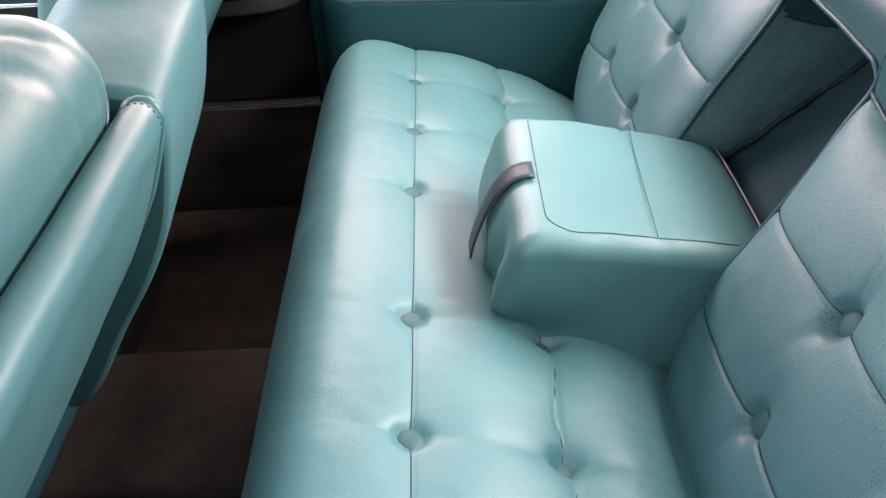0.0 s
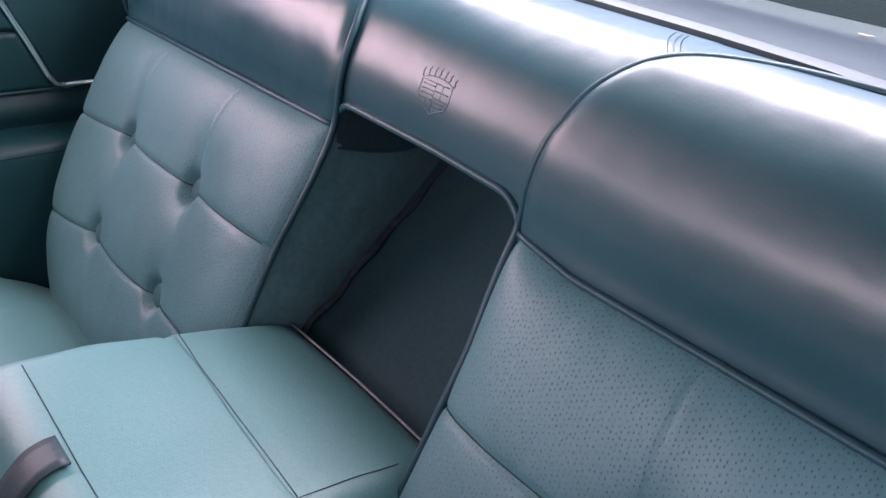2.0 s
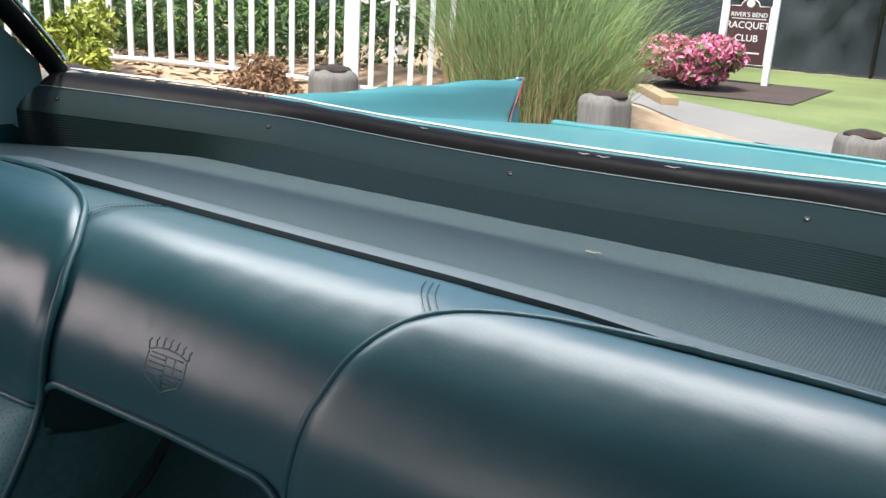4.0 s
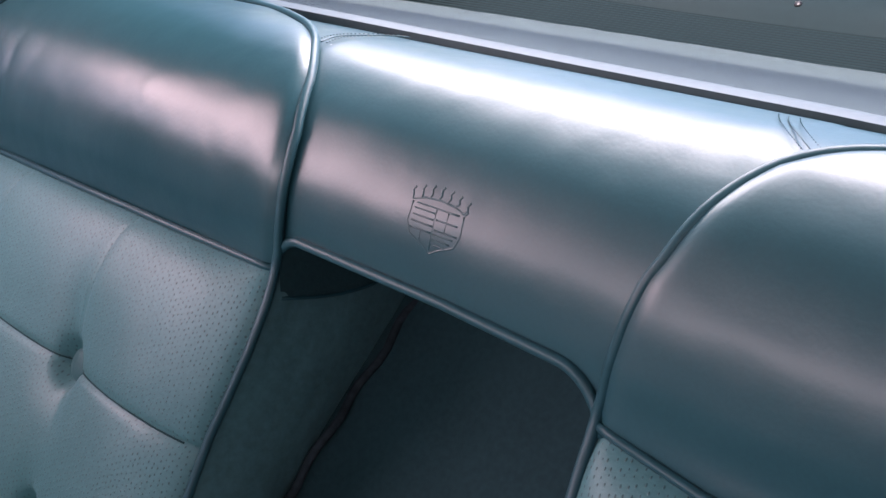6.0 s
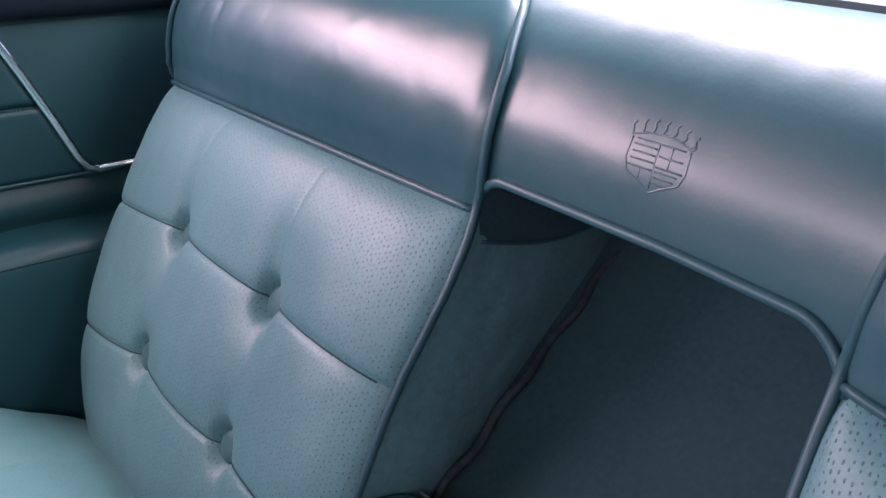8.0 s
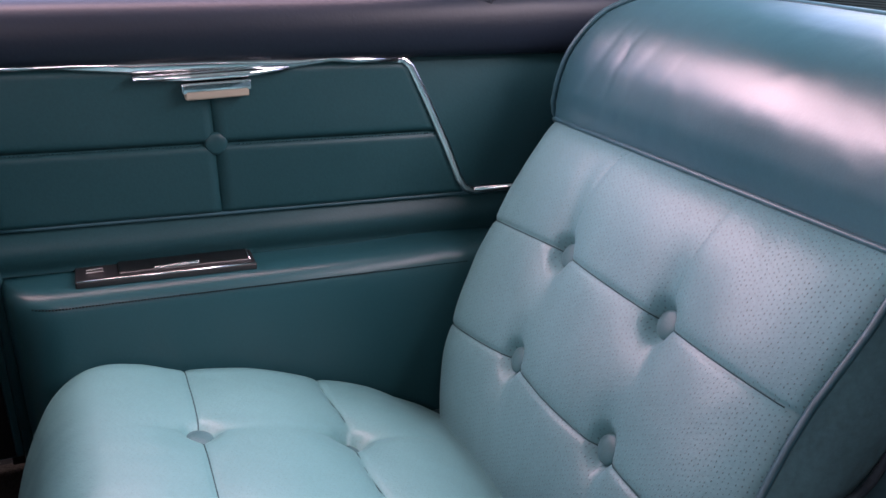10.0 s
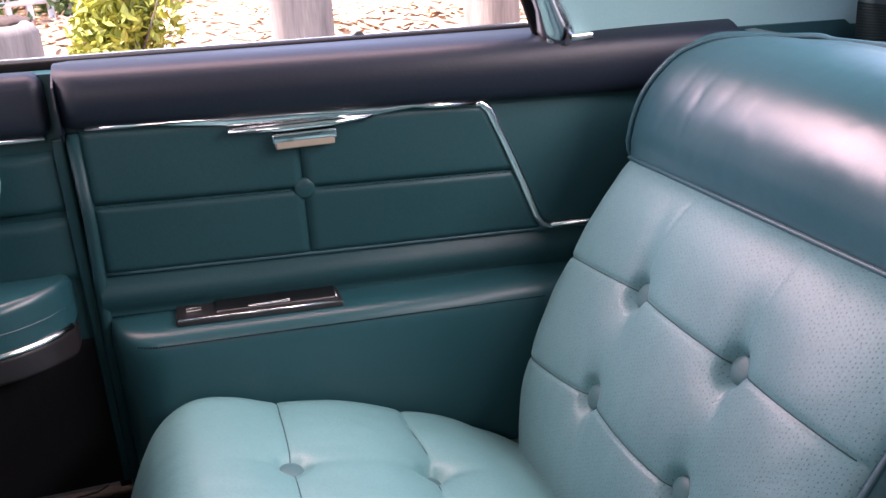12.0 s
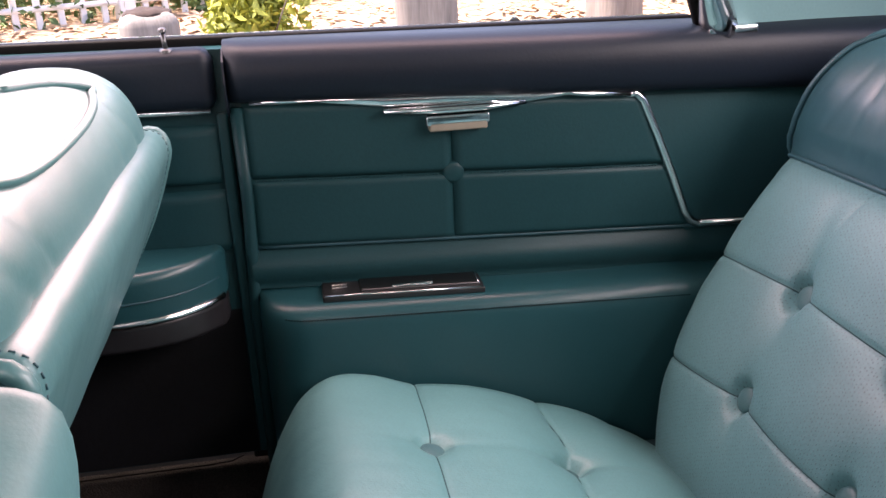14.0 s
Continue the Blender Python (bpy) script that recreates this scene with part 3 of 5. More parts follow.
def seat_depth(y, s):
    d = 0.004
    for sm in (S_C, S_D):
        wave = sm + (0.004 * math.cos(y * 38) if sm == S_D else 0)
        q = abs(s - wave)
        d -= (0.0028 if sm == S_C else 0.0055) * math.exp(-q / 0.016) + 0.0022 * math.exp(-(q / 0.0022) ** 2)
    for yb, sb in SEAT_BUTTONS:
        dy, ds = y - yb, s - sb
        r = math.hypot(dy, ds)
        front = sb == S_C
        d -= (0.0065 if front else 0.011) * math.exp(-(r / 0.032) ** 1.3) + (0.007 if front else 0.010) * math.exp(-(r / 0.0160) ** 4)
        wide = 0.007 + 0.10 * abs(ds)
        d -= (0.0022 if front else 0.0065) * math.exp(-(dy / wide) ** 2) * math.exp(-abs(ds) / 0.038)
        d -= 0.0008 * math.exp(-((dy + 0.05 * ds) / 0.0022) ** 2) * math.exp(-abs(ds) / 0.07)
    e = 0.645 - abs(y)
    if e < 0.055:
        k = (0.055 - max(0.0, e)) / 0.055
        d -= 0.060 * (1 - math.sqrt(max(0.0, 1 - 0.97 * k * k)))
    d -= 0.005 * max(0.0, min(1.0, (abs(y) - 0.48) / 0.10)) * max(0.0, min(1.0, (s - 0.26) / 0.08))
    d -= 0.016 * max(0.0, min(1.0, (abs(y) - 0.46) / 0.15)) * max(0.0, min(1.0, (s - S_D) / 0.10))
    d += 0.0014 * noise.noise((y * 14, s * 14, 5.0)) + 0.0005 * noise.noise((y * 45, s * 30, 2.0))
    return d


def seat_at(y, s, lift=0.0):
    x, z, nx, nz = SEAT.at(s)
    d = seat_depth(y, s) + lift
    return Vector((x + nx * d, y, z + nz * d))


rear_cushion = rear_back
part("cushion", grid(lambda u, v: seat_at(-0.645 + 1.29 * v, u * SEAT.long), 210, 340, (SEAT.long, 1.29), True), cushion_hide, rear_cushion, "tufted turquoise leather")
part("base", rbox((0.27, 0.63, 0.09), 0.02, (2, 4, 2), at=(0.03, 0, 0.37)), cavity_mat, rear_cushion)
for sm in (S_C, S_D):
    part("seam", tube([seat_at(y, sm + (0.004 * math.cos(y * 38) if sm == S_D else 0), 0.0010) for y in np.linspace(-0.64, 0.64, 240)], 0.0006, 6), thread_mat, rear_cushion)
for yb, sb in SEAT_BUTTONS:
    if abs(yb) < 0.14 and sb == S_D and yb > 0:
        continue
    x, z, nx, nz = SEAT.at(sb)
    part("button", disc(0.0145, 0.0045, seat_at(yb, sb, 0.006), (nx, 0, nz)), button_mat, rear_cushion)
part("piping", tube([(-0.254, y, 0.375 - 0.02 * max(0, (abs(y) - 0.55) / 0.1)) for y in np.linspace(-0.63, 0.63, 60)], 0.0042, 8), mat("pale_piping", (0.34, 0.38, 0.38), 0.4, vary=0.1), rear_cushion, "pale welt along the foot")

# ---------------------------------------------------------------- folding armrest
armrest = thing("folding_armrest", (0.18, 0, 0.56), "folded-down turquoise leather centre armrest with a grey pull strap", "armrest")


def arm_warp(p):
    x, y, z = p
    k = max(0.0, (0.20 - x) / 0.17)
    x += 0.55 * max(0.0, z - 0.575) * min(1.0, k) - 0.006 * min(1.0, k)
    z += 0.004 * math.cos(y * 11) * min(1, max(0, (z - 0.60) / 0.05))
    if z > 0.63:
        z -= 0.003 * math.exp(-((x - 0.214 - 0.008 * math.cos(y * 13)) / 0.004) ** 2) - 0.004 * math.sin(max(0, min(1, (x - 0.08) / 0.25)) * math.pi)
    if x < 0.10:
        x += 0.018 * math.exp(-((y + 0.078) / 0.024) ** 2) * max(0.0, min(1.0, (0.645 - z) / 0.04)) * max(0.0, min(1.0, (z - 0.50) / 0.05)) * max(0.0, min(1.0, (0.10 - x) / 0.05))
    k = 0.026 * min(1.0, max(0.0, (0.612 - z) / 0.06)) ** 1.4 * max(0.0, min(1.0, (0.20 - x) / 0.14))
    y -= k * max(-1.0, min(1.0, (y + 0.006) / 0.10))
    x += 0.8 * k * max(0.0, min(1.0, (0.16 - x) / 0.10))
    k = max(0.0, min(1.0, (0.075 - x) / 0.05))
    x += k * 0.005 * noise.noise((y * 16, z * 30, 8.0))
    y += 0.0022 * noise.noise((x * 22, z * 26, 4.0))
    z += (0.020 - 0.16 * max(0.0, x - 0.09)) * min(1, max(0, (z - 0.57) / 0.07)) + 0.10 * max(0.0, y + 0.02) * max(0.0, min(1.0, (0.32 - x) / 0.18)) * min(1, max(0, (z - 0.60) / 0.05))
    return x, y, z


part("body", rbox((0.158, 0.133, 0.088), 0.022, (30, 22, 10), arm_warp, (0.185, -0.006, 0.570)), cushion_hide, armrest)
part("seam", tube([Vector(arm_warp(Vector((0.217 + 0.10 * y * y + 0.055 * y, y, 0.6580)))) + Vector((0, 0, 0.0034)) for y in np.linspace(-0.118, 0.118, 30)], 0.0005, 5), thread_mat, armrest)
edge = [(0.066, y) for y in np.linspace(0.105, -0.088, 24)] + [(0.066 + 0.030 * t * t, -0.088 - 0.028 * t) for t in np.linspace(0, 1, 8)] + [(x, -0.118) for x in np.linspace(0.11, 0.30, 20)]
part("seam", tube([Vector(arm_warp(Vector((x, y, 0.6578)))) + Vector((0, 0, 0.0006)) for x, y in edge], 0.0004, 5), thread_mat, armrest)
part("rear_piping", tube([Vector(arm_warp(Vector((0.338, y, 0.652)))) + Vector((0.001, 0, 0.001)) for y in np.linspace(-0.122, 0.114, 24)], 0.0013, 6),
     mat("pale_edge_piping", (0.16, 0.18, 0.19), 0.5, vary=0.2), armrest, "pale worn rear edge")
STRAP = Profile([(0.099, 0.683), (0.090, 0.683), (0.074, 0.678), (0.052, 0.655), (0.034, 0.615), (0.022, 0.575), (0.020, 0.545)])


def strap_fn(u, v):
    x, z, _, _ = STRAP.at(u * STRAP.long)
    return x - 0.006, 0.014 - 0.034 * v - 0.004 * u, z + 0.004


def thick(fn, nu, nv, t, size):
    """A sheet with thickness t."""
    bm = grid(fn, nu, nv, size)
    bm.normal_update()
    ret = bmesh.ops.solidify(bm, geom=bm.faces[:], thickness=t)
    return finish(bm)


part("pull_strap", thick(strap_fn, 24, 4, 0.002, (0.13, 0.03)), strap_mat, armrest, "grey woven pull strap")

# ---------------------------------------------------------------- cabin floor
floor = thing("floor", (-0.6, 0, 0.2), "dark brown worn carpet over a raised centre tunnel", "floor", kind="structure")


def floor_fn(u, v):
    x, y = -1.9 + 2.35 * u, -0.80 + 1.6 * v
    a = abs(y)
    hump = 0.13 * (1.0 if a < 0.13 else max(0.0, 1 - ((a - 0.13) / 0.055) ** 1.5)) if a < 0.185 else 0.0
    return x, y, 0.19 + hump + 0.002 * noise.noise((x * 20, y * 20, 0))


part("carpet", grid(floor_fn, 90, 130, (2.3, 1.6), True), carpet, floor, "dark brown carpet")
for side in (-1, 1):
    part("sill_plate", rbox((0.48, 0.045, 0.012), 0.006, (2, 1, 1), at=(-0.62, side * 0.781, 0.412)), kick_mat, floor, "dark door sill")
    part("sill_edge", tube([(-1.08, side * 0.732, 0.431), (-0.31, side * 0.732, 0.431), (-0.282, side * 0.732, 0.433), (-0.266, side * 0.732, 0.440)], 0.0011, 6), dull_sill, floor, "thin bright sill edge")
    part("sill_end", rbox((0.030, 0.006, 0.024), 0.003, (1, 1, 1), at=(-0.225, side * 0.752, 0.445)), kick_mat, floor)
    part("sill_wall", rbox((0.55, 0.010, 0.12), 0.004, (1, 1, 1), at=(-0.75, side * 0.744, 0.305)), carpet, floor)


# ---------------------------------------------------------------- quarter trim panels
def lift(x):
    """The trim lines fall slightly towards the rear."""
    return -0.046 * x


def bar(points, half_y, half_z, r=0.002):
    """A flat trim strip along points in x and z at a given y: list of (x, y, z, height factor)."""
    bm = bmesh.new()
    rings = []
    for x, y, z, k in points:
        h = half_z * k
        sec = [(y + half_y, -h), (y - half_y * 0.3, -h), (y - half_y, -h * 0.55), (y - half_y, h * 0.35), (y - half_y * 0.3, h), (y + half_y, h)]
        rings.append([bm.verts.new((x, a, z + b)) for a, b in sec])
    for A, B in zip(rings, rings[1:]):
        for k in range(len(A)):
            bm.faces.new([A[k], B[k], B[(k + 1) % 6], A[(k + 1) % 6]])
    bm.faces.new(rings[0])
    bm.faces.new(rings[-1][::-1])
    bmesh.ops.recalc_face_normals(bm, faces=bm.faces)
    return finish(bm)


def mirror_y(bm, side, out=0.03):
    if side < 0:
        for v in bm.verts:
            v.co.y = -v.co.y - out
        bmesh.ops.reverse_faces(bm, faces=bm.faces)
    return bm


def quilt_fn(x0, x1, z0, z1, slope=0.0, y=0.690, puff=0.0055):
    """A padded field with soft edges; slope: how the far edge leans; z falls with x."""
    def fn(u, v):
        x = x0 + (x1 - x0 + slope * (1 - v)) * u
        z = z0 + (z1 - z0) * v + lift(x)
        a = min(1.0, u / 0.035, (1 - u) / 0.035)
        b = min(1.0, v / 0.10, (1 - v) / 0.10)
        k = math.sqrt(max(0, 1 - (1 - a) ** 2)) * math.sqrt(max(0, 1 - (1 - b) ** 2))
        return x, y - puff * k - 0.0012 * noise.noise((x * 12, z * 12, 1)), z
    return fn


def quarter(side):
    name = "passenger" if side > 0 else "driver"
    q = thing("quarter_trim_panel", (0.1, side * 0.69, 0.35), "turquoise padded rear side panel with chrome trim and an armrest ledge", "trim panel")

    def add(pname, bm, m, label="", parent=q):
        return part(pname, mirror_y(bm, side), m, parent, label)

    add("backing", slab([(-0.226, 0.33), (0.95, 0.33), (0.95, 0.935), (-0.226, 0.955)], 1, 0.694, 0.725), vinyl)
    # padded belt rail
    rail = Profile([(0.700, 0.885), (0.678, 0.888), (0.668, 0.902), (0.666, 0.925), (0.674, 0.945), (0.694, 0.954), (0.725, 0.956)])

    def rail_fn(u, v):
        x = -0.226 + 0.80 * u
        a, b, _, _ = rail.at(v * rail.long)
        r = min(1.0, u / 0.012)
        return x, 0.700 + (a - 0.700) * (0.55 + 0.45 * r), b + lift(x) * (1 - 0.6 * v) + 0.0105

    add("belt_pad", grid(rail_fn, 60, 20, (0.8, 0.12), True), pad_mat, "blue-black padded belt rail")
    add("belt_pad_end", slab([(0.668, 0.905), (0.676, 0.895), (0.72, 0.895), (0.72, 0.965), (0.69, 0.963), (0.672, 0.952), (0.667, 0.93)], 0, -0.2275, -0.2255), pad_mat)
    # four padded fields around a button
    for x0, x1, z0, z1, sl in ((-0.214, 0.0158, 0.8098, 0.894, 0), (0.0166, 0.240, 0.8098, 0.894, 0.036), (-0.214, 0.0158, 0.729, 0.8086, 0), (0.0166, 0.276, 0.729, 0.8086, 0.034)):
        add("padded_field", grid(quilt_fn(x0, x1, z0, z1, sl), 40, 24, (0.23, 0.08), True), vinyl)
    add("button", disc(0.0125, 0.0030, (0.0165, 0.6868, 0.8085), (0, -1, 0.0)), vinyl)
    sewn = [tube([(x, 0.6862, 0.8078 + lift(x)), (x + 0.0022, 0.6862, 0.8078 + lift(x + 0.0022))], 0.0006, 5) for x in np.linspace(-0.208, 0.262, 118) if abs(x - 0.0165) > 0.018]
    add("stitching", merge(sewn), vinyl)
    # smooth field behind the slanting trim
    add("rear_field", grid(lambda u, v: (0.24 + 0.066 * (1 - v) + (0.50 - 0.066 * (1 - v)) * u, 0.690 - 0.004 * math.sin(math.pi * v), 0.722 + 0.172 * v + lift(0.3 + 0.4 * u)), 20, 16, (0.5, 0.17), True), vinyl)
    # chrome
    c = [(-0.204, 0.906, 0.7), (-0.123, 0.903, 0.7), (-0.118, 0.903, 1.0), (-0.06, 0.898, 1.5), (0.02, 0.8955, 1.5), (0.105, 0.8905, 1.4), (0.112, 0.8905, 1.1), (0.150, 0.8925, 0.8), (0.174, 0.8890, 0.8), (0.226, 0.8860, 0.8)]
    add("chrome_strip", bar([(x, 0.684, z, k) for x, z, k in c], 0.006, 0.0052), chrome, "long chrome trim strip")
    add("chrome_step", bar([(-0.06, 0.682, 0.886, 1.0), (0.0, 0.680, 0.884, 1.5), (0.05, 0.680, 0.884, 1.5), (0.10, 0.682, 0.886, 0.9)], 0.008, 0.0032), chrome)
    lamp = add("courtesy_lamp", rbox((0.036, 0.009, 0.0055), 0.002, (2, 1, 1), at=(0.022, 0.680, 0.8725)), chrome)
    part("lens", mirror_y(rbox((0.033, 0.008, 0.0055), 0.002, (2, 1, 1), at=(0.022, 0.679, 0.8660)), side), lens_mat, lamp, "cream courtesy lamp lens")
    dia = [(0.222, 0.8862), (0.234, 0.8845), (0.243, 0.876), (0.262, 0.835), (0.285, 0.780), (0.302, 0.735), (0.310, 0.722), (0.322, 0.716), (0.345, 0.716), (0.50, 0.708)]
    add("chrome_edge", tube([(x, 0.686, z) for x, z in dia], 0.0055, 8), chrome, "slanting chrome edge")
    add("chrome_foot", tube([(0.322, 0.682, 0.7195), (0.50, 0.682, 0.712)], 0.0035, 8), chrome)
    # ledge roll under the padded fields
    add("ledge_roll", grid(lambda u, v: (-0.222 + 0.80 * u, 0.694 - 0.009 * math.sin(math.pi * min(1, v * 1.1)) - 0.008 * v, 0.726 - 0.048 * v + lift(-0.222 + 0.80 * u)), 40, 14, (0.8, 0.05)), vinyl)
    add("ledge_line", tube([(x, 0.690, 0.728 + lift(x)) for x in np.linspace(-0.218, 0.5, 20)], 0.0024, 6), piping_mat)
    # armrest
    arm = Profile([(0.700, 0.678), (0.672, 0.6765), (0.648, 0.675), (0.634, 0.670), (0.628, 0.660), (0.626, 0.640), (0.628, 0.56), (0.632, 0.33)])

    def arm_fn(u, v):
        x = -0.222 + 0.70 * u
        y, z, _, _ = arm.at(v * arm.long)
        k = max(0.0, 1 - u / 0.085)
        back = 0.066 * (1 - math.sqrt(max(0.0, 1 - k * k)))
        return x, min(0.70, y + back), z + lift(x) * (0.9 if z > 0.6 else 0.4) + 0.003 * math.exp(-((x - 0.26) / 0.06) ** 2)

    add("armrest", grid(arm_fn, 70, 44, (0.7, 0.45)), vinyl_light, "smooth turquoise armrest and lower side")
    st = []
    for k in range(150):
        x = -0.19 + 0.48 * k / 150
        b = max(0.0, 1 - (x + 0.222) / 0.06)
        y = 0.6277 + 0.066 * (1 - math.sqrt(max(0.0, 1 - b * b)))
        st.append(tube([(x, y, 0.6605 + lift(x) * 0.9), (x + 0.0021, y, 0.6605 + lift(x + 0.002) * 0.9)], 0.0009, 4))
    add("stitching", merge(st), thread_dark)
    # ashtray let into the armrest
    tray = add("ashtray", rbox((0.094, 0.0262, 0.004), 0.002, (2, 2, 1), lambda p: (p[0], p[1], p[2] + lift(p[0]) * 0.9), (-0.052, 0.6700, 0.6775)), black_plastic, "oblong ashtray with a brushed metal lid")
    add_to = lambda pn, bm, m: part(pn, mirror_y(bm, side), m, tray)
    add_to("lid", rbox((0.070, 0.0185, 0.003), 0.0015, (3, 2, 1), lambda p: (p[0], p[1], p[2] + lift(p[0]) * 0.9), (-0.032, 0.6715, 0.6812)), brushed)
    add_to("trim_edge", tube([(x, 0.6450, 0.6815 + lift(x) * 0.9) for x in (-0.144, -0.05, 0.040)], 0.0013, 6), chrome)
    add_to("trim_edge", tube([(x, 0.6945, 0.6822 + lift(x) * 0.9) for x in (-0.144, -0.05, 0.038)], 0.0008, 6), chrome)
    add_to("trim_edge", tube([(0.036, y, 0.684 + lift(0.036) * 0.9) for y in (0.652, 0.690)], 0.0009, 6), chrome)
    add_to("pull", rbox((0.024, 0.0025, 0.0018), 0.001, (1, 1, 1), at=(-0.042, 0.656, 0.6870)), chrome)
    for k in range(2):
        add_to("lighter_mark", rbox((0.0085, 0.001, 0.0008), 0.0005, (1, 1, 1), at=(-0.126, 0.664 + 0.008 * k, 0.6885)), chrome)
    # vertical edge of the panel
    add("edge_welt", tube([(-0.219, 0.690, 0.90), (-0.218, 0.690, 0.80), (-0.221, 0.690, 0.72), (-0.224, 0.692, 0.66), (-0.226, 0.694, 0.36)], 0.0075, 8), vinyl)
    return q


quarter(1)
quarter(-1)


# ---------------------------------------------------------------- front door panels
def front_door(side):
    d = thing("front_door_panel", (-0.6, side * 0.71, 0.35), "turquoise padded front door panel with chrome strip and short armrest", "door panel")

    def add(pname, bm, m, label="", parent=d):
        return part(pname, mirror_y(bm, side), m, parent, label)

    add("backing", slab([(-1.45, 0.462), (-0.2285, 0.462), (-0.2285, 0.962), (-1.45, 0.985)], 1, 0.702, 0.735), vinyl)
    add("belt_pad", rbox((0.60, 0.022, 0.033), 0.014, (12, 2, 2), lambda p: (p[0], p[1], p[2] + 0.02 * (-0.24 - p[0]) * 0.6), (-0.838, 0.700, 0.9325)), pad_mat, "blue-black padded belt rail")
    for z0, z1 in ((0.815, 0.882), (0.735, 0.808)):
        add("padded_field", grid(lambda u, v: (-1.40 + 1.158 * u, 0.700 - 0.010 * math.sqrt(max(0, 1 - (1 - min(1.0, v / 0.16, (1 - v) / 0.16, u / 0.02, (1 - u) / 0.02)) ** 2)), z0 + (z1 - z0) * v + 0.01 * (1 - u)), 40, 16, (1.1, 0.08), True), vinyl)
    add("lower_field", grid(lambda u, v: (-1.40 + 1.158 * u, 0.700 - 0.004 * math.sin(v * math.pi), 0.464 + 0.196 * v), 20, 10, (1.1, 0.3), True), kick_mat, "dark lower kick strip")
    add("end_strip", rbox((0.0062, 0.0040, 0.215), 0.003, (1, 1, 8), at=(-0.2352, 0.6985, 0.680)), vinyl)
    add("chrome_strip", bar([(-1.35, 0.694, 0.925, 1), (-0.60, 0.694, 0.907, 1), (-0.246, 0.694, 0.8985, 1)], 0.006, 0.0042), chrome, "slim chrome trim strip")

    def pod(p):
        x, y, z = p
        k = max(0.0, (x + 0.40) / 0.15)
        y = 0.70 - (0.70 - y) * math.sqrt(max(0.02, 1 - min(1, k) ** 2))
        return x, y, z + 0.012 * min(1, max(0, (-0.30 - x) / 0.3))

    add("door_armrest", rbox((0.30, 0.055, 0.030), 0.012, (24, 6, 3), pod, (-0.552, 0.655, 0.716)), vinyl_light, "rounded door armrest")
    add("armrest_base", rbox((0.296, 0.050, 0.016), 0.006, (24, 6, 2), pod, (-0.550, 0.657, 0.672)), dark_metal)
    rim = [pod((x, 0.602, 0.692)) for x in np.linspace(-0.84, -0.257, 40)]
    add("armrest_rim", tube(rim, 0.0042, 8), chrome, "bright rim under the armrest")
    add("armrest_seam", tube([pod((x, 0.599, 0.716)) for x in np.linspace(-0.84, -0.258, 40)], 0.0012, 5), piping_mat)
    if side > 0:
        pin = thing("door_lock_pin", (-0.283, 0.672, 0.958), "slim chrome door lock pin on the belt rail", "lock pin")
        part("ferrule", disc(0.0070, 0.003, (-0.283, 0.690, 0.9650), (0, 0, 1)), brushed, pin)
        part("stem", tube([(-0.283, 0.690, 0.962), (-0.284, 0.690, 0.986)], 0.0026, 8), brushed, pin)
        part("head", disc(0.0046, 0.003, (-0.284, 0.690, 0.986), (0, 0, 1)), brushed, pin)
    return d


front_door(1)
front_door(-1)

# belt slot, outer body sides
for side in (-1, 1):
    sideb = thing("window_ledge", (-0.4, side * 0.76, 0.9), "black weatherstrip and bright moulding along the window ledge", "window ledge", kind="structure")
    part("weatherstrip", mirror_y(rbox((0.85, 0.010, 0.006), 0.003, (10, 1, 1), lambda p: (p[0], p[1], p[2] + lift(p[0]) * 0.35), (-0.53, 0.742, 0.963)), side), rubber, sideb)
    part("moulding", mirror_y(rbox((0.85, 0.010, 0.006), 0.003, (10, 1, 1), lambda p: (p[0], p[1], p[2] + lift(p[0]) * 0.35), (-0.53, 0.768, 0.961)), side), chrome, sideb)
    part("glass_corner", mirror_y(slab([(0.088, 0.955), (0.128, 0.955), (0.110, 0.971), (0.106, 0.971)], 1, 0.752, 0.757), side), chrome, sideb)

# ---------------------------------------------------------------- front seat
ROLL = Profile([(-0.297, 0.830), (-0.294, 0.862), (-0.287, 0.890), (-0.292, 0.920), (-0.312, 0.948), (-0.350, 0.962), (-0.410, 0.956), (-0.445, 0.910), (-0.470, 0.82), (-0.51, 0.68), (-0.54, 0.56)])
PANEL = Profile([(-0.452, 0.535), (-0.432, 0.540), (-0.402, 0.575), (-0.362, 0.640), (-0.316, 0.710), (-0.284, 0.775), (-0.263, 0.828), (-0.257, 0.850), (-0.263, 0.866), (-0.277, 0.870), (-0.292, 0.862), (-0.298, 0.844)])


MIDDLE = Profile([(-0.452, 0.535), (-0.432, 0.540), (-0.402, 0.575), (-0.362, 0.640), (-0.316, 0.710), (-0.284, 0.775), (-0.266, 0.838), (-0.259, 0.880), (-0.260, 0.904), (-0.268, 0.917), (-0.285, 0.923),
                  (-0.335, 0.930), (-0.390, 0.920), (-0.440, 0.87), (-0.48, 0.75), (-0.53, 0.56)])


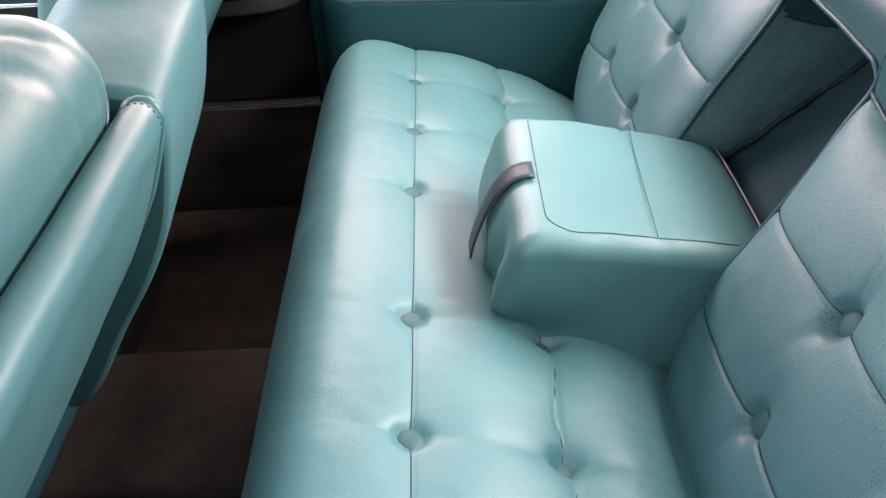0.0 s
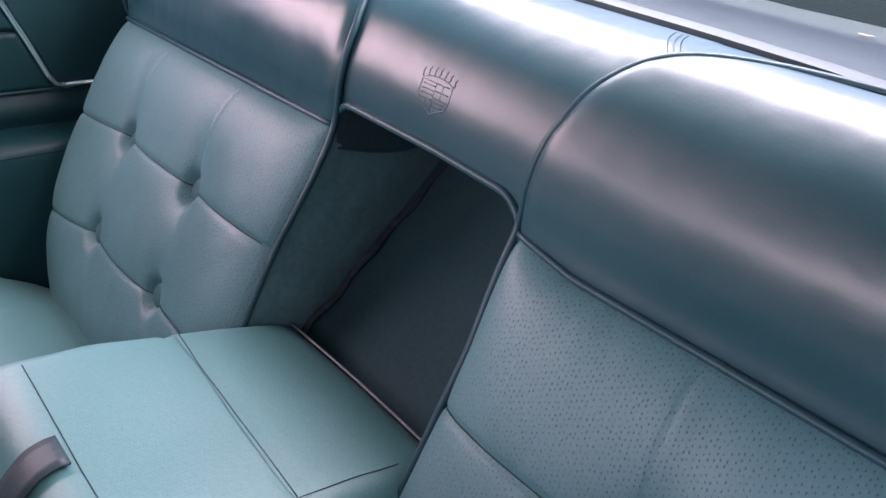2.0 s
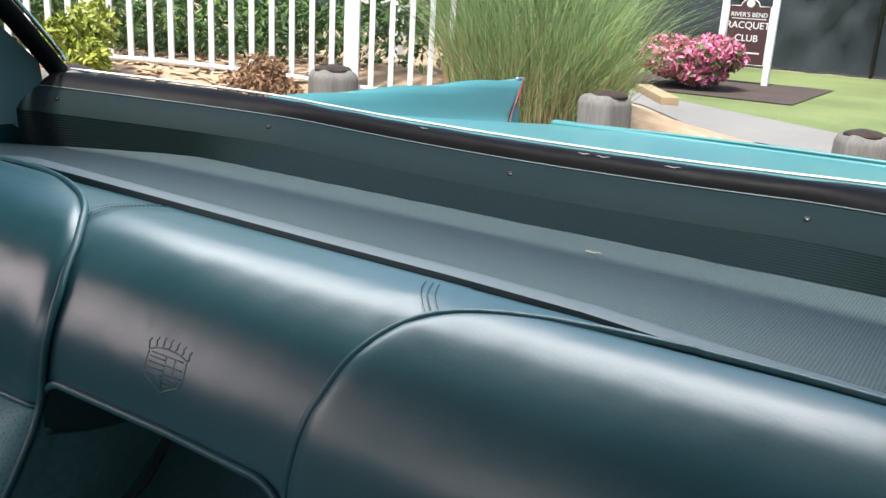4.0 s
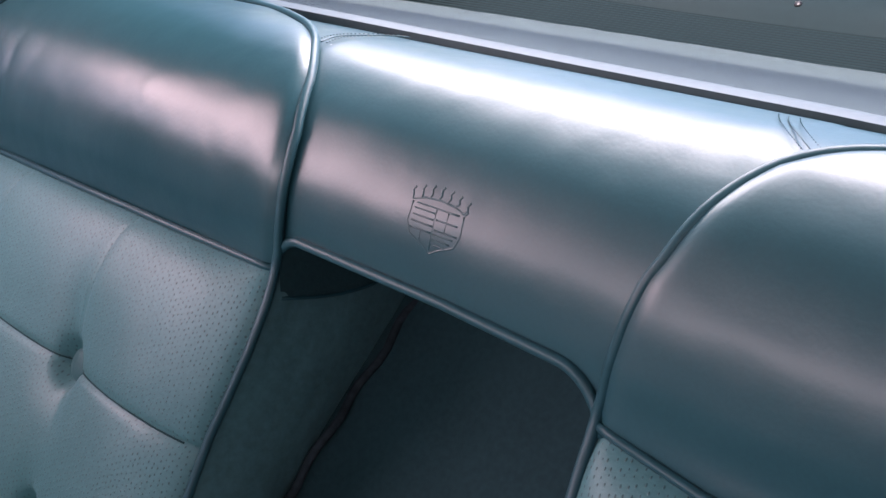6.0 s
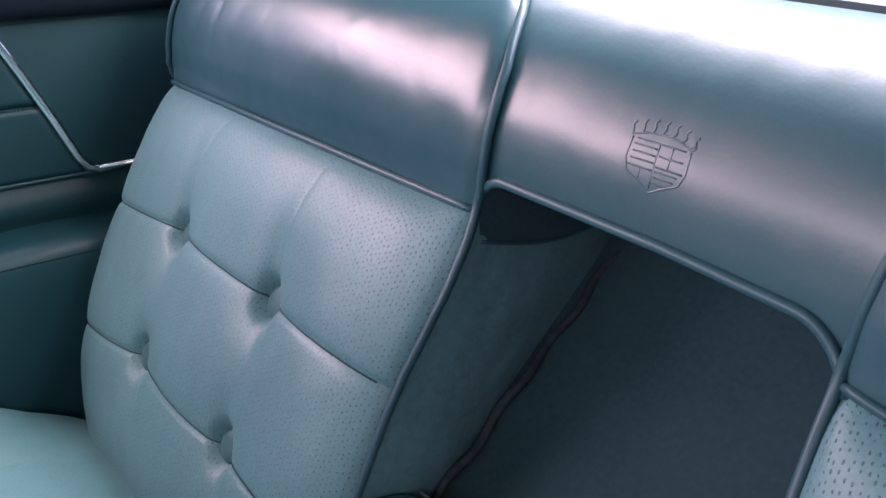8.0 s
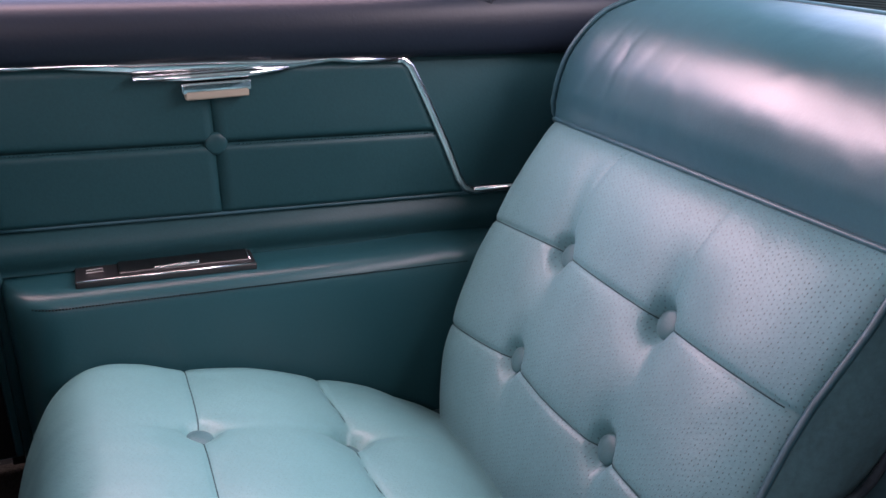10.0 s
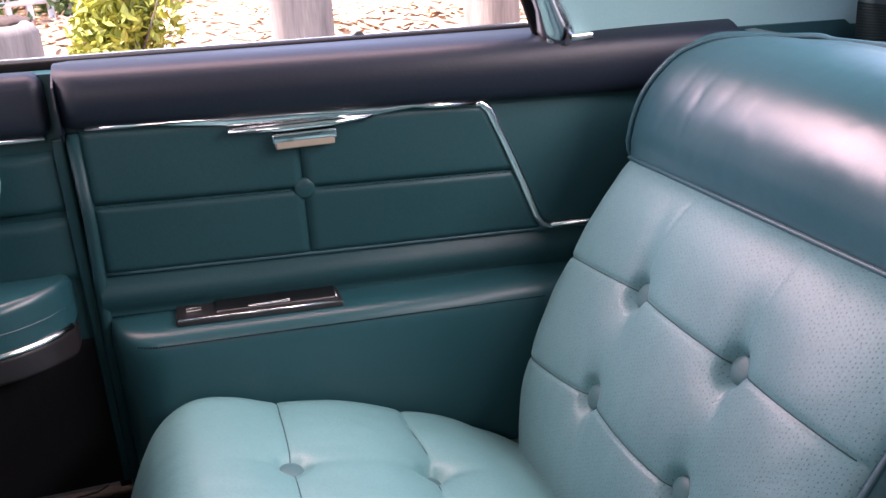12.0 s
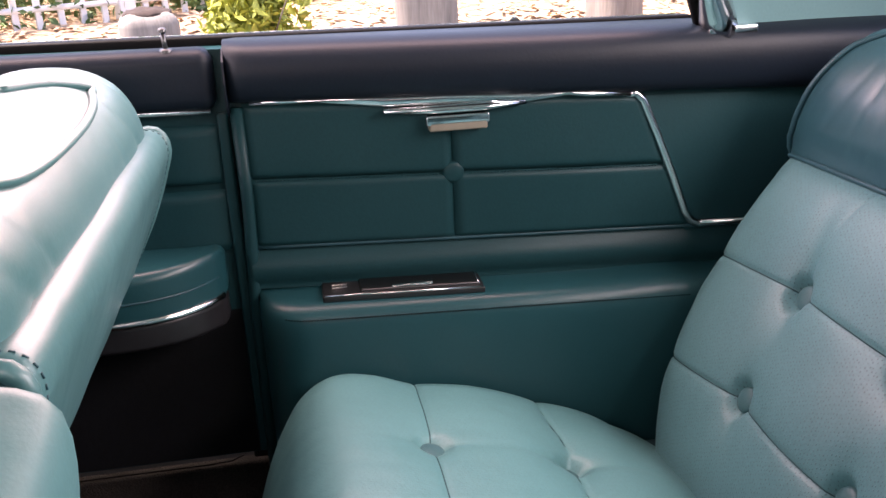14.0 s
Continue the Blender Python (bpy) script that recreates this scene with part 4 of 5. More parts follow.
def back_piece(name, y0, y1, label, ridge=True, roll=ROLL, dx=0.0, dz=0.0, rdx=None, rdz=None, tuck=0.0, turn=(0.0, 0.0), soft_end=(0.045, 0.035)):
    s = thing(name, (-0.45, (y0 + y1) / 2, 0.5), label, "car seat", "front seat backs")

    rdx, rdz = (dx if rdx is None else rdx), (dz if rdz is None else rdz)

    def swept(pf, flip, r, sag):
        ox, oz = (rdx, rdz) if pf is roll else (dx, dz)

        def fn(u, v):
            y = y0 + (y1 - y0) * v
            x, z, nx, nz = pf.at(u * pf.long)
            e = min(y - y0, y1 - y)
            k = max(0.0, 1 - e / r)
            off = sag * (1 - math.sqrt(max(0.0, 1 - k * k)))
            wob = 0.0020 * noise.noise((y * 10, u * 6, 3.0 + y0))
            if pf is roll and ridge:
                ruck = math.sin(y * 105 + 26 * u + 2.5 * noise.noise((y * 14, u * 9, 1.0)))
                wob += 0.0022 * max(0.0, ruck) ** 3 * math.exp(-((e - 0.085) / 0.06) ** 2) * math.exp(-((u - 0.14) / 0.10) ** 2)
            return x - nx * (off + wob) * flip + ox + turn[0] * v, y, z - nz * (off + wob) * flip + oz + turn[1] * v
        return fn

    def capped(pf, r, sag, nu, nv):
        """A swept skin whose ends are closed."""
        fn = swept(pf, -1, r, sag)
        bm = grid(fn, nu, nv, (pf.long, y1 - y0), False)
        for v in (0.0, 1.0):
            ring = [bm.verts.new(fn(k / nu, v)) for k in range(nu + 1)]
            f = bm.faces.new(ring if v else ring[::-1])
        return bm

    part("roll", capped(roll, *soft_end, 80, 110), front_leather, s, "smooth leather top roll")
    if ridge:
        part("rear_panel", capped(PANEL, 0.014, 0.010, 60, 60), front_leather, s, "smooth leather rear panel")
    core = slab([(x + dx, z + dz) for x, z in [(-0.50, 0.53), (-0.470, 0.55), (-0.335, 0.80), (-0.330, 0.86), (-0.35, 0.90), (-0.38, 0.90), (-0.43, 0.80), (-0.51, 0.56)]], 1, y0 + 0.012, y1 - 0.012, 0.008)
    part("core", core, leather, s)
    part("skirt", rbox((0.035, (y1 - y0) / 2 + 0.006, 0.17), 0.01, (1, 1, 1), at=(-0.615, (y0 + y1) / 2, 0.40)), carpet, s, "dark skirt under the seat back")
    if ridge:
        su = lambda x, z: float(roll.s[np.argmin(np.hypot(roll.p[:, 0] - x, roll.p[:, 1] - z))] / roll.long)
        ua, ub = su(-0.304, 0.937), su(-0.335, 0.958)
        um = (ua + ub) / 2
        curl = [(0.165, ub + 0.05), (0.128, ub + 0.012), (0.106, um + 0.012), (0.099, um - 0.006), (0.112, ua + 0.022), (0.146, ua + 0.008), (0.206, ua)]
        loop = Profile([(y0 + a, c) for a, c in curl] + [(y1 - tuck - a, c) for a, c in curl[::-1]])
        arc = []
        for k in np.linspace(0, loop.long, 90):
            y, c, _, _ = loop.at(k)
            arc.append(Vector(swept(roll, -1, 0.045, 0.035)(c, (y - y0) / (y1 - y0))) + Vector((0.001, 0, 0.001)))
        part("piping", tube(arc, 0.0036, 8), front_leather, s)
        skin = swept(PANEL, -1, 0.014, 0.010)
        for end, into in ((y0 + 0.003, 1), (y1 - 0.003, -1)):
            lip = [Vector(skin(u, (end - y0) / (y1 - y0))) for u in np.linspace(0.50, 0.97, 26)]
            part("end_lip", tube(lip, 0.0060, 8, taper=lambda q: 0.35 + 0.65 * min(1.0, q / 0.35)), front_leather, s, "rolled end of the ridge")
            rows = [Vector(skin(u, (end + into * 0.012 - y0) / (y1 - y0))) for u in np.linspace(0.56, 0.95, 30)]
            part("stitching", merge([tube([p, p.lerp(q, 0.5)], 0.0007, 5) for p, q in zip(rows, rows[1:])]), piping_mat, s)
            crown = swept(roll, -1, *soft_end)
            fold = [Vector(crown(u, (end + into * (0.060 - 0.9 * (u - 0.02)) - y0) / (y1 - y0))) for u in np.linspace(0.02, 0.075, 14)]
            part("seam", tube(fold, 0.0030, 7), leather, s)
        for end in (y0 + 0.004, y1 - 0.004):
            part("stitching", tube([Vector(swept(PANEL, -1, 0.014, 0.010)(u, (end - y0) / (y1 - y0))) for u in np.linspace(0.72, 0.97, 14)], 0.0016, 5), piping_mat, s)
    return s


back_piece("front_bench_seat", -0.620, -0.150, "turquoise leather driver's seat back with a ridged rear edge", tuck=0.055)
back_piece("front_bench_seat", 0.102, 0.612, "turquoise leather passenger's seat back with a ridged rear edge", dx=-0.025, dz=0.032, rdx=-0.010, rdz=0.008)
back_piece("front_centre_armrest", -0.146, 0.076, "smooth turquoise leather middle section between the front seat backs", ridge=False, roll=MIDDLE, dz=-0.052, turn=(0.0, 0.038), soft_end=(0.012, 0.007))
fc = thing("front_seat_cushion", (-0.75, 0, 0.3), "turquoise leather front bench cushion", "car seat")
part("upholstery", rbox((0.27, 0.60, 0.10), 0.06, (6, 10, 3), at=(-0.78, 0, 0.43)), leather, fc)
part("base", rbox((0.22, 0.52, 0.07), 0.01, (2, 2, 2), at=(-0.78, 0, 0.26)), dark_metal, fc)

# ---------------------------------------------------------------- parcel shelf and rear window
shelf = thing("parcel_shelf", (0.75, 0, 0.9), "dark teal woven parcel shelf with a ribbed riser behind", "parcel shelf")


def back_line(y):
    """Where the shelf meets its riser: bowed, nearer the seat at the sides."""
    return 0.867 - 0.14 * max(0.0, (abs(y) - 0.3) / 0.335) ** 1.5


def edging_top(y):
    return 0.9535 - 0.0025 * max(0.0, min(1.0, (-y - 0.15) / 0.17)) - 0.0135 * max(0.0, min(1.0, (y - 0.40) / 0.12))


def foot_line(y):
    return min(0.846, back_line(y) + 0.016)


def shelf_fn(u, v):
    y = -0.70 + 1.40 * v
    x = shelf_front(y) + 0.0245 + (foot_line(y) - shelf_front(y) - 0.0245) * u
    return x, y, 0.938 - 0.021 * u + 0.0008 * noise.noise((x * 30, y * 30, 0))


part("woven_top", grid(shelf_fn, 40, 90, (0.32, 1.4), True), shelf_mat, shelf, "woven vinyl top")
part("front_trim", grid(lambda u, v: (shelf_front(-0.68 + 1.36 * v) + 0.024 * u, -0.68 + 1.36 * v, edging_top(-0.68 + 1.36 * v) + 0.001 * math.sin(math.pi * u) - 0.003 * u ** 6), 6, 60, (0.022, 1.36), True), edging_mat, shelf, "painted front edging")
# the front face carries the gap's shade in its colour
part("front_face", grid(lambda u, v: (shelf_front(-0.68 + 1.36 * v) - 0.003 * (1 - u ** 2), -0.68 + 1.36 * v, 0.930 + (edging_top(-0.68 + 1.36 * v) - 0.930) * u), 8, 60, (0.03, 1.36), True), gap_shade_mat, shelf, "front face of the edging, coloured dark for the shaded gap")
part("rear_face", grid(lambda u, v: (shelf_front(-0.68 + 1.36 * v) + 0.024 + 0.003 * u, -0.68 + 1.36 * v, edging_top(-0.68 + 1.36 * v) - 0.002 - 0.018 * u), 3, 60, (0.012, 1.36), True), edging_mat, shelf)


def riser_fn(u, v):
    y = -0.655 + 1.31 * v
    top = back_line(y) + 0.014
    x = foot_line(y)
    return x + (top - x) * u, y, 0.9165 + 0.022 * u + 0.022 * u * (abs(y) / 0.6) ** 2


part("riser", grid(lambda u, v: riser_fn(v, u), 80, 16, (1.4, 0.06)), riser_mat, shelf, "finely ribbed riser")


def mould_fn(u, v):
    y = -0.655 + 1.31 * v
    lump = math.sin(math.pi * u)
    return back_line(y) + 0.014 + 0.034 * u, y, 0.9385 + 0.029 * u ** 0.85 + 0.003 * lump + 0.022 * (abs(y) / 0.6) ** 2


part("moulding", grid(mould_fn, 10, 80, (0.03, 1.4), True), mould_mat, shelf, "painted metal moulding with screws")
part("moulding_edge", tube([Vector(mould_fn(1.0, v)) + Vector((0, 0, 0.001)) for v in np.linspace(0, 1, 60)], 0.0010, 5), mat("bare_edge", (0.08, 0.115, 0.125), 0.45, vary=0.2), shelf)
for y in (-0.62, -0.318, -0.004, 0.352, 0.62):
    p = Vector(mould_fn(0.45, (y + 0.655) / 1.31))
    sc = part("screw", disc(0.0036, 0.0018, p, (-0.6, 0, 0.8), 12), dark_metal, shelf)
    part("slot", rbox((0.0005, 0.0026, 0.0005), 0.0002, (1, 1, 1), at=p + Vector((-0.0011, 0, 0.0015))), brushed, sc)
sp = thing("pale_spot", (0.768, -0.16, 0.924), "small pale worn spot on the woven shelf", "debris")
part("fleck", merge([rbox((0.0015, 0.0050, 0.0004), 0.0003, (2, 6, 1), lambda p: (p[0] + 0.0015 * noise.noise((p[1] * 400, 0, 0)), p[1], p[2]), (0.768, -0.160, 0.9258)), rbox((0.0007, 0.0022, 0.0003), 0.0002, (2, 4, 1), at=(0.7705, -0.1665, 0.9257))]), mat("pale_fleck", (0.30, 0.29, 0.21), 0.8, vary=0.2), sp)

window = thing("rear_window", (0.9, 0, 1.0), "curved rear window in a black rubber seal", "window", kind="structure")


def sill_line(y, k=0.0):
    """The foot of the rear glass."""
    return Vector((0.945 - 0.135 * max(0.0, (abs(y) - 0.35) / 0.325) ** 1.6 + 0.01 * k, y, 0.985 + 0.020 * (abs(y) / 0.6) ** 2))


def top_line(y):
    return Vector((0.56 - 0.05 * (abs(y) / 0.55) ** 2, y * 0.84, 1.300 - 0.02 * (abs(y) / 0.55) ** 2))


def seal_fn(u, v):
    y = -0.655 + 1.31 * v
    a = Vector(mould_fn(1.0, (y + 0.655) / 1.31))
    b = sill_line(y)
    p = a.lerp(b, u)
    return p + Vector((-0.007, 0, 0.007)) * math.sin(math.pi * u) + Vector((0, 0, 0.0012)) * noise.noise((y * 22, u * 3, 4))


part("lower_seal", grid(seal_fn, 12, 110, (0.04, 1.38), True), rubber, window, "cracked black rubber seal")
part("bright_edge", tube([sill_line(y) + Vector((0.004, 0, 0.003)) for y in np.linspace(-0.665, 0.665, 70)], 0.0018, 6), mat("bright_moulding", (0.85, 0.87, 0.87), 0.25, 0.6, vary=0.05), window, "bright moulding at the foot of the glass")
pale_crack = mat("pale_crack", (0.20, 0.20, 0.19), 0.7, vary=0.3)
for ya, yb, k in ((-0.070, -0.084, 0.55), (-0.092, -0.108, 0.52), (-0.168, -0.186, 0.50), (0.14, 0.128, 0.6)):
    part("crack", tube([Vector(seal_fn(k + 0.03 * math.sin(9 * q), (ya + (yb - ya) * q + 0.655) / 1.31)) + Vector((-0.0004, 0, 0.0006)) for q in np.linspace(0, 1, 6)], 0.0009, 5, taper=lambda q: 0.3 + 0.7 * math.sin(math.pi * q)), pale_crack, window)
gl = part("pane", grid(lambda u, v: sill_line(-0.66 + 1.32 * v).lerp(top_line(-0.66 + 1.32 * v), u) + Vector((0.03 * math.sin(math.pi * u), 0, 0.012 * math.sin(math.pi * u))), 16, 40, (0.5, 1.3), True), glass, window, "clear curved glass")
gl.visible_shadow = False
for side in (-1, 1):
    a, b = sill_line(0.675 * side), top_line(0.69 * side)
    part("side_seal", tube([a.lerp(b, t) + Vector((0.02 * math.sin(math.pi * t) - 0.008, 0, 0.006)) for t in np.linspace(-0.03, 1, 24)], 0.014, 8), rubber, window)
    part("bright_edge", tube([a.lerp(b, t) + Vector((0.02 * math.sin(math.pi * t) + 0.004, -0.014 * side, 0.012)) for t in np.linspace(0.02, 1, 24)], 0.003, 6), chrome, window)

# ---------------------------------------------------------------- pillars and roof
for side in (-1, 1):
    pil = thing("rear_pillar_trim", (0.5, side * 0.68, 0.95), "plain turquoise inner panel of the rear roof pillar", "pillar trim", kind="structure")

    def pil_fn(u, v):
        front = Vector((0.352 - 0.16 * v, 0.692 - 0.10 * v, 0.948 + 0.36 * v))
        rear = Vector(sill_line(0.685)).lerp(Vector(top_line(0.70)), v) + Vector((-0.006, 0, 0))
        if v < 0.001:
            rear = Vector((0.80, 0.690, 0.93))
        p = front.lerp(rear, u)
        p.y += 0.012 * math.sin(math.pi * u)
        return p

    part("panel", mirror_y(grid(pil_fn, 24, 24, (0.5, 0.4), True), side), pillar_vinyl, pil)
    part("outer_skin", mirror_y(grid(lambda u, v: pil_fn(u, v) + Vector((0, 0.06, 0.0)), 8, 8, (0.5, 0.4), False), side), paint, pil)
    edge = [Vector((0.338 - 0.165 * t, 0.694 - 0.10 * t, 0.945 + 0.36 * t)) for t in np.linspace(0, 1, 16)]
    part("chrome_channel", mirror_y(tube(edge, 0.018, 8, taper=lambda t: 1.0 if t > 0.08 else 1.25), side), chrome, pil, "bright window channel")
    part("channel_foot", mirror_y(rbox((0.030, 0.014, 0.005), 0.003, (2, 1, 1), at=(0.345, 0.688, 0.951)), side), chrome, pil)
    part("rubber_edge", mirror_y(tube([p + Vector((-0.020, 0.006, 0)) for p in edge], 0.007, 6), side), rubber, pil)

roof = thing("ceiling", (-0.3, 0, 1.3), "teal headlining under the steel roof", "ceiling", kind="structure")


def roof_fn(z0):
    def fn(u, v):
        y = -0.69 + 1.38 * v
        x = -0.98 + 1.56 * u
        return x, y, z0 - 0.048 * (abs(y) / 0.6) ** 2.5 - 0.03 * (2 * u - 1) ** 2
    return fn


part("headlining", grid(roof_fn(1.338), 24, 24, (1.5, 1.2)), headlining, roof)
part("roof_skin", grid(roof_fn(1.372), 24, 24, (1.5, 1.2), True), paint, roof)
for side in (-1, 1):
    part("roof_rail", tube([(-1.0 + 1.25 * t, side * (0.680 - 0.02 * t * t), 1.262 + 0.03 * math.sin(math.pi * t)) for t in np.linspace(0, 1, 20)], 0.022, 8), headlining, roof)
    part("front_pillar", tube([(-1.62, side * 0.70, 0.96), (-1.30, side * 0.66, 1.13), (-0.99, side * 0.675, 1.262)], 0.024, 8), dark_metal, roof)
part("windscreen_header", tube([(-0.985, y, 1.30 - 0.04 * (abs(y) / 0.6) ** 2.5) for y in np.linspace(-0.68, 0.68, 20)], 0.028, 8), headlining, roof)

dash = thing("dashboard", (-1.5, 0, 0.7), "plain dark teal dashboard", "dashboard")
part("body", rbox((0.14, 0.70, 0.16), 0.05, (3, 8, 3), at=(-1.52, 0, 0.80)), pad_mat, dash)
bulk = thing("bulkhead", (-1.75, 0, 0.6), "plain dark bulkhead ahead of the cabin", "bulkhead", kind="structure")
part("panel", rbox((0.02, 0.75, 0.36), 0.01, (1, 1, 1), at=(-1.72, 0, 0.58)), dark_metal, bulk)

# ---------------------------------------------------------------- car body outside
body = thing("car_body", (1.2, 0, 0), "turquoise painted car body with long flat tail and low fins", "car")


def deck_z(x, y):
    """The boot lid falls gently towards the tail."""
    t = max(0.0, min(1.0, (x - 0.95) / 1.87))
    return 0.972 - 0.248 * t ** 0.85 + 0.012 * t * (1 - (y / 0.86) ** 2)


def settle(bm):
    """Draws the wing in and lowers its crest a little."""
    for v in bm.verts:
        v.co.y -= 0.042
        v.co.z -= 0.027 * max(0.0, min(1.0, (v.co.z - 0.70) / 0.2))
    return bm


def deck_fn(u, v):
    y = -0.86 + 1.72 * v
    x0 = sill_line(min(0.68, abs(y))).x + 0.012
    x = x0 + (2.82 - x0) * u
    return x, y, deck_z(x, y)


part("boot_lid", grid(deck_fn, 40, 40, (1.9, 1.7), True), paint, body, "glossy turquoise boot lid")
for side in (-1, 1):
    def fin_fn(u, v):
        x = 0.75 + 2.06 * u
        base = deck_z(x, 0.86) - 0.002
        ridge = max(base + 0.012, 0.920 - 0.022 * u ** 2)
        sec = Profile([(0.855, base), (0.965, base + 0.06 * (ridge - base)), (1.006, base + 0.7 * (ridge - base)), (1.020, ridge), (1.036, ridge - 0.004), (1.045, ridge - 0.04), (1.03, 0.60), (0.98, 0.30)])
        y, z, _, _ = sec.at(v * sec.long)
        return x - 0.20 * u * max(0.0, min(1.0, (ridge - z) / max(0.02, ridge - base))), y, z

    part("rear_wing", mirror_y(settle(grid(fin_fn, 40, 30, (2.2, 1.0), True)), side, 0.0), paint, body, "rear wing rising to a low fin")
    end = slab([(0.86, 0.735), (0.965, 0.742), (1.006, 0.85), (1.020, 0.895), (1.040, 0.888), (1.04, 0.60), (0.98, 0.33), (0.86, 0.33)], 0, 2.805, 2.82)
    for v in end.verts:
        v.co.x -= 0.20 * max(0.0, min(1.0, (0.895 - v.co.z) / 0.17))
    part("tail_end", mirror_y(settle(end), side, 0.0), paint, body)
    part("fin_trim", mirror_y(settle(tube([(2.640, 0.972, 0.748), (2.765, 1.006, 0.850), (2.813, 1.021, 0.890)], 0.004, 6)), side, 0.0), red_trim, body, "red edge of the tail fin")
    part("fin_cap", mirror_y(settle(tube([(2.77, 1.024, 0.898), (2.815, 1.024, 0.898), (2.824, 1.024, 0.890)], 0.004, 6)), side, 0.0), chrome, body)
    part("door_skin", mirror_y(grid(lambda u, v: (-2.2 + 2.98 * u, 0.775 + 0.255 * math.sin(v * math.pi * 0.62) ** 0.7 if v > 0 else 0.775, 0.953 - 0.64 * v ** 1.5), 20, 24, (3, 0.8)), side, 0.0), paint, body)
part("tail_panel", rbox((0.02, 0.86, 0.21), 0.01, (1, 2, 1), at=(2.83, 0, 0.53)), paint, body)
part("lid_edge", tube([(2.825, y, 0.731 + 0.016 * (1 - (y / 0.86) ** 2)) for y in np.linspace(-0.86, 0.86, 30)], 0.006, 6), paint, body)
part("floor_pan", rbox((1.55, 0.85, 0.02), 0.01, (1, 1, 1), at=(1.40, 0, 0.27)), dark_metal, body)
part("floor_pan", rbox((1.0, 0.78, 0.015), 0.01, (1, 1, 1), at=(-0.95, 0, 0.165)), dark_metal, body)
part("front_body", rbox((0.9, 0.98, 0.30), 0.08, (4, 4, 3), at=(-2.75, 0, 0.60)), paint, body, "long bonnet")
for x in (-2.5, 1.75):
    for side in (-1, 1):
        wh = part("wheel", tube([(x, side * 0.70, 0.355), (x, side * 0.72, 0.355), (x, side * 0.88, 0.355), (x, side * 0.90, 0.355)], 0.355, 28, taper=lambda t: 0.92 if t in (0, 1) else 1), rubber, body)
        part("hub", tube([(x, side * 0.90, 0.355), (x, side * 0.915, 0.355)], 0.18, 24), chrome, wh)

# ---------------------------------------------------------------- outside
concrete = mat("pale_worn_paving", (0.30, 0.275, 0.265), 0.9, grain=30, big=0.8, vary=0.2, bump=0.4)
earth = mat("ground_cover", (0.26, 0.175, 0.115), 0.95, grain=6, big=0.5, vary=0.3, rgb2=(0.42, 0.31, 0.20), bump=0.5)
lawn_mat = mat("mown_lawn", (0.09, 0.13, 0.036), 0.9, grain=40, big=0.6, vary=0.35, rgb2=(0.17, 0.205, 0.075), bump=0.5)
mulch_mat = mat("bark_mulch", (0.36, 0.215, 0.125), 0.95, grain=50, big=2, vary=0.35, rgb2=(0.64, 0.44, 0.28), bump=0.8, island=0.8)
path_mat = mat("grey_path", (0.21, 0.20, 0.185), 0.9, grain=30, big=1.0, vary=0.22, bump=0.3)
white_paint = mat("white_fence_paint", (0.80, 0.80, 0.78), 0.5, grain=30, big=2, vary=0.06)
old_wood = mat("weathered_post_wood", (0.155, 0.145, 0.13), 0.85, grain=30, big=5, vary=0.5, stretch=(4, 4, 0.35), bump=0.6, rand=0.2)
dark_top = mat("rotten_post_top", (0.035, 0.024, 0.019), 0.95, grain=60, big=14, vary=0.4, bump=0.8)
beam_mat = mat("pale_timber_beam", (0.36, 0.26, 0.15), 0.8, grain=25, big=4, vary=0.2, stretch=(0.5, 3, 3), bump=0.3, rand=0.2)
leaf_dark = mat("dark_leaves", (0.035, 0.075, 0.02), 0.6, grain=3, big=1, vary=0.3, island=0.9, rgb2=(0.09, 0.16, 0.04))
leaf_yellow = mat("yellow_green_leaves", (0.15, 0.20, 0.02), 0.55, grain=3, big=1, vary=0.25, island=0.9, rgb2=(0.34, 0.36, 0.05))
leaf_green = mat("fresh_green_leaves", (0.07, 0.15, 0.025), 0.55, grain=3, big=1, vary=0.25, island=0.9, rgb2=(0.16, 0.26, 0.05))
leaf_brown = mat("brown_twigs", (0.17, 0.09, 0.045), 0.8, grain=3, big=1, vary=0.3, island=0.9, rgb2=(0.28, 0.16, 0.08))
petal = mat("pink_azalea_petals", (0.48, 0.07, 0.16), 0.5, grain=3, big=1, vary=0.2, island=0.9, rgb2=(0.82, 0.28, 0.42))
blade_green = mat("green_grass_blades", (0.12, 0.20, 0.06), 0.6, grain=3, big=1, vary=0.2, island=0.9, rgb2=(0.27, 0.36, 0.14))
blade_tan = mat("dry_tan_stalks", (0.30, 0.21, 0.10), 0.8, grain=3, big=1, vary=0.3, island=0.9, rgb2=(0.50, 0.38, 0.20))
bark = mat("grey_bark", (0.11, 0.09, 0.075), 0.9, grain=20, big=4, vary=0.35, stretch=(3, 3, 0.5), bump=0.8)
screen_mat = mat("dark_windscreen_cloth", (0.018, 0.026, 0.030), 0.8, grain=20, big=0.5, vary=0.3, bump=0.4)
sign_brown = mat("brown_sign_board", (0.055, 0.022, 0.020), 0.5, grain=40, big=3, vary=0.12)
sign_white = mat("white_lettering", (0.75, 0.74, 0.70), 0.5, vary=0.05)


def smooth(t):
    t = max(0.0, min(1.0, t))
    return t * t * (3 - 2 * t)


def height(x, y):
    """Level paving round the car, a planted bank rising beyond the posts."""
    d = (y - 3.6) if x < 3.0 else (0.62 * (x - 3.0) + 0.78 * (y - 3.6))
    bank = 0.55 * smooth((d + 0.2) / 1.9) + 0.75 * smooth((d - 2.6) / 4.0)
    return bank * (1 - smooth((x - 6.3) / 1.8)) - 0.001


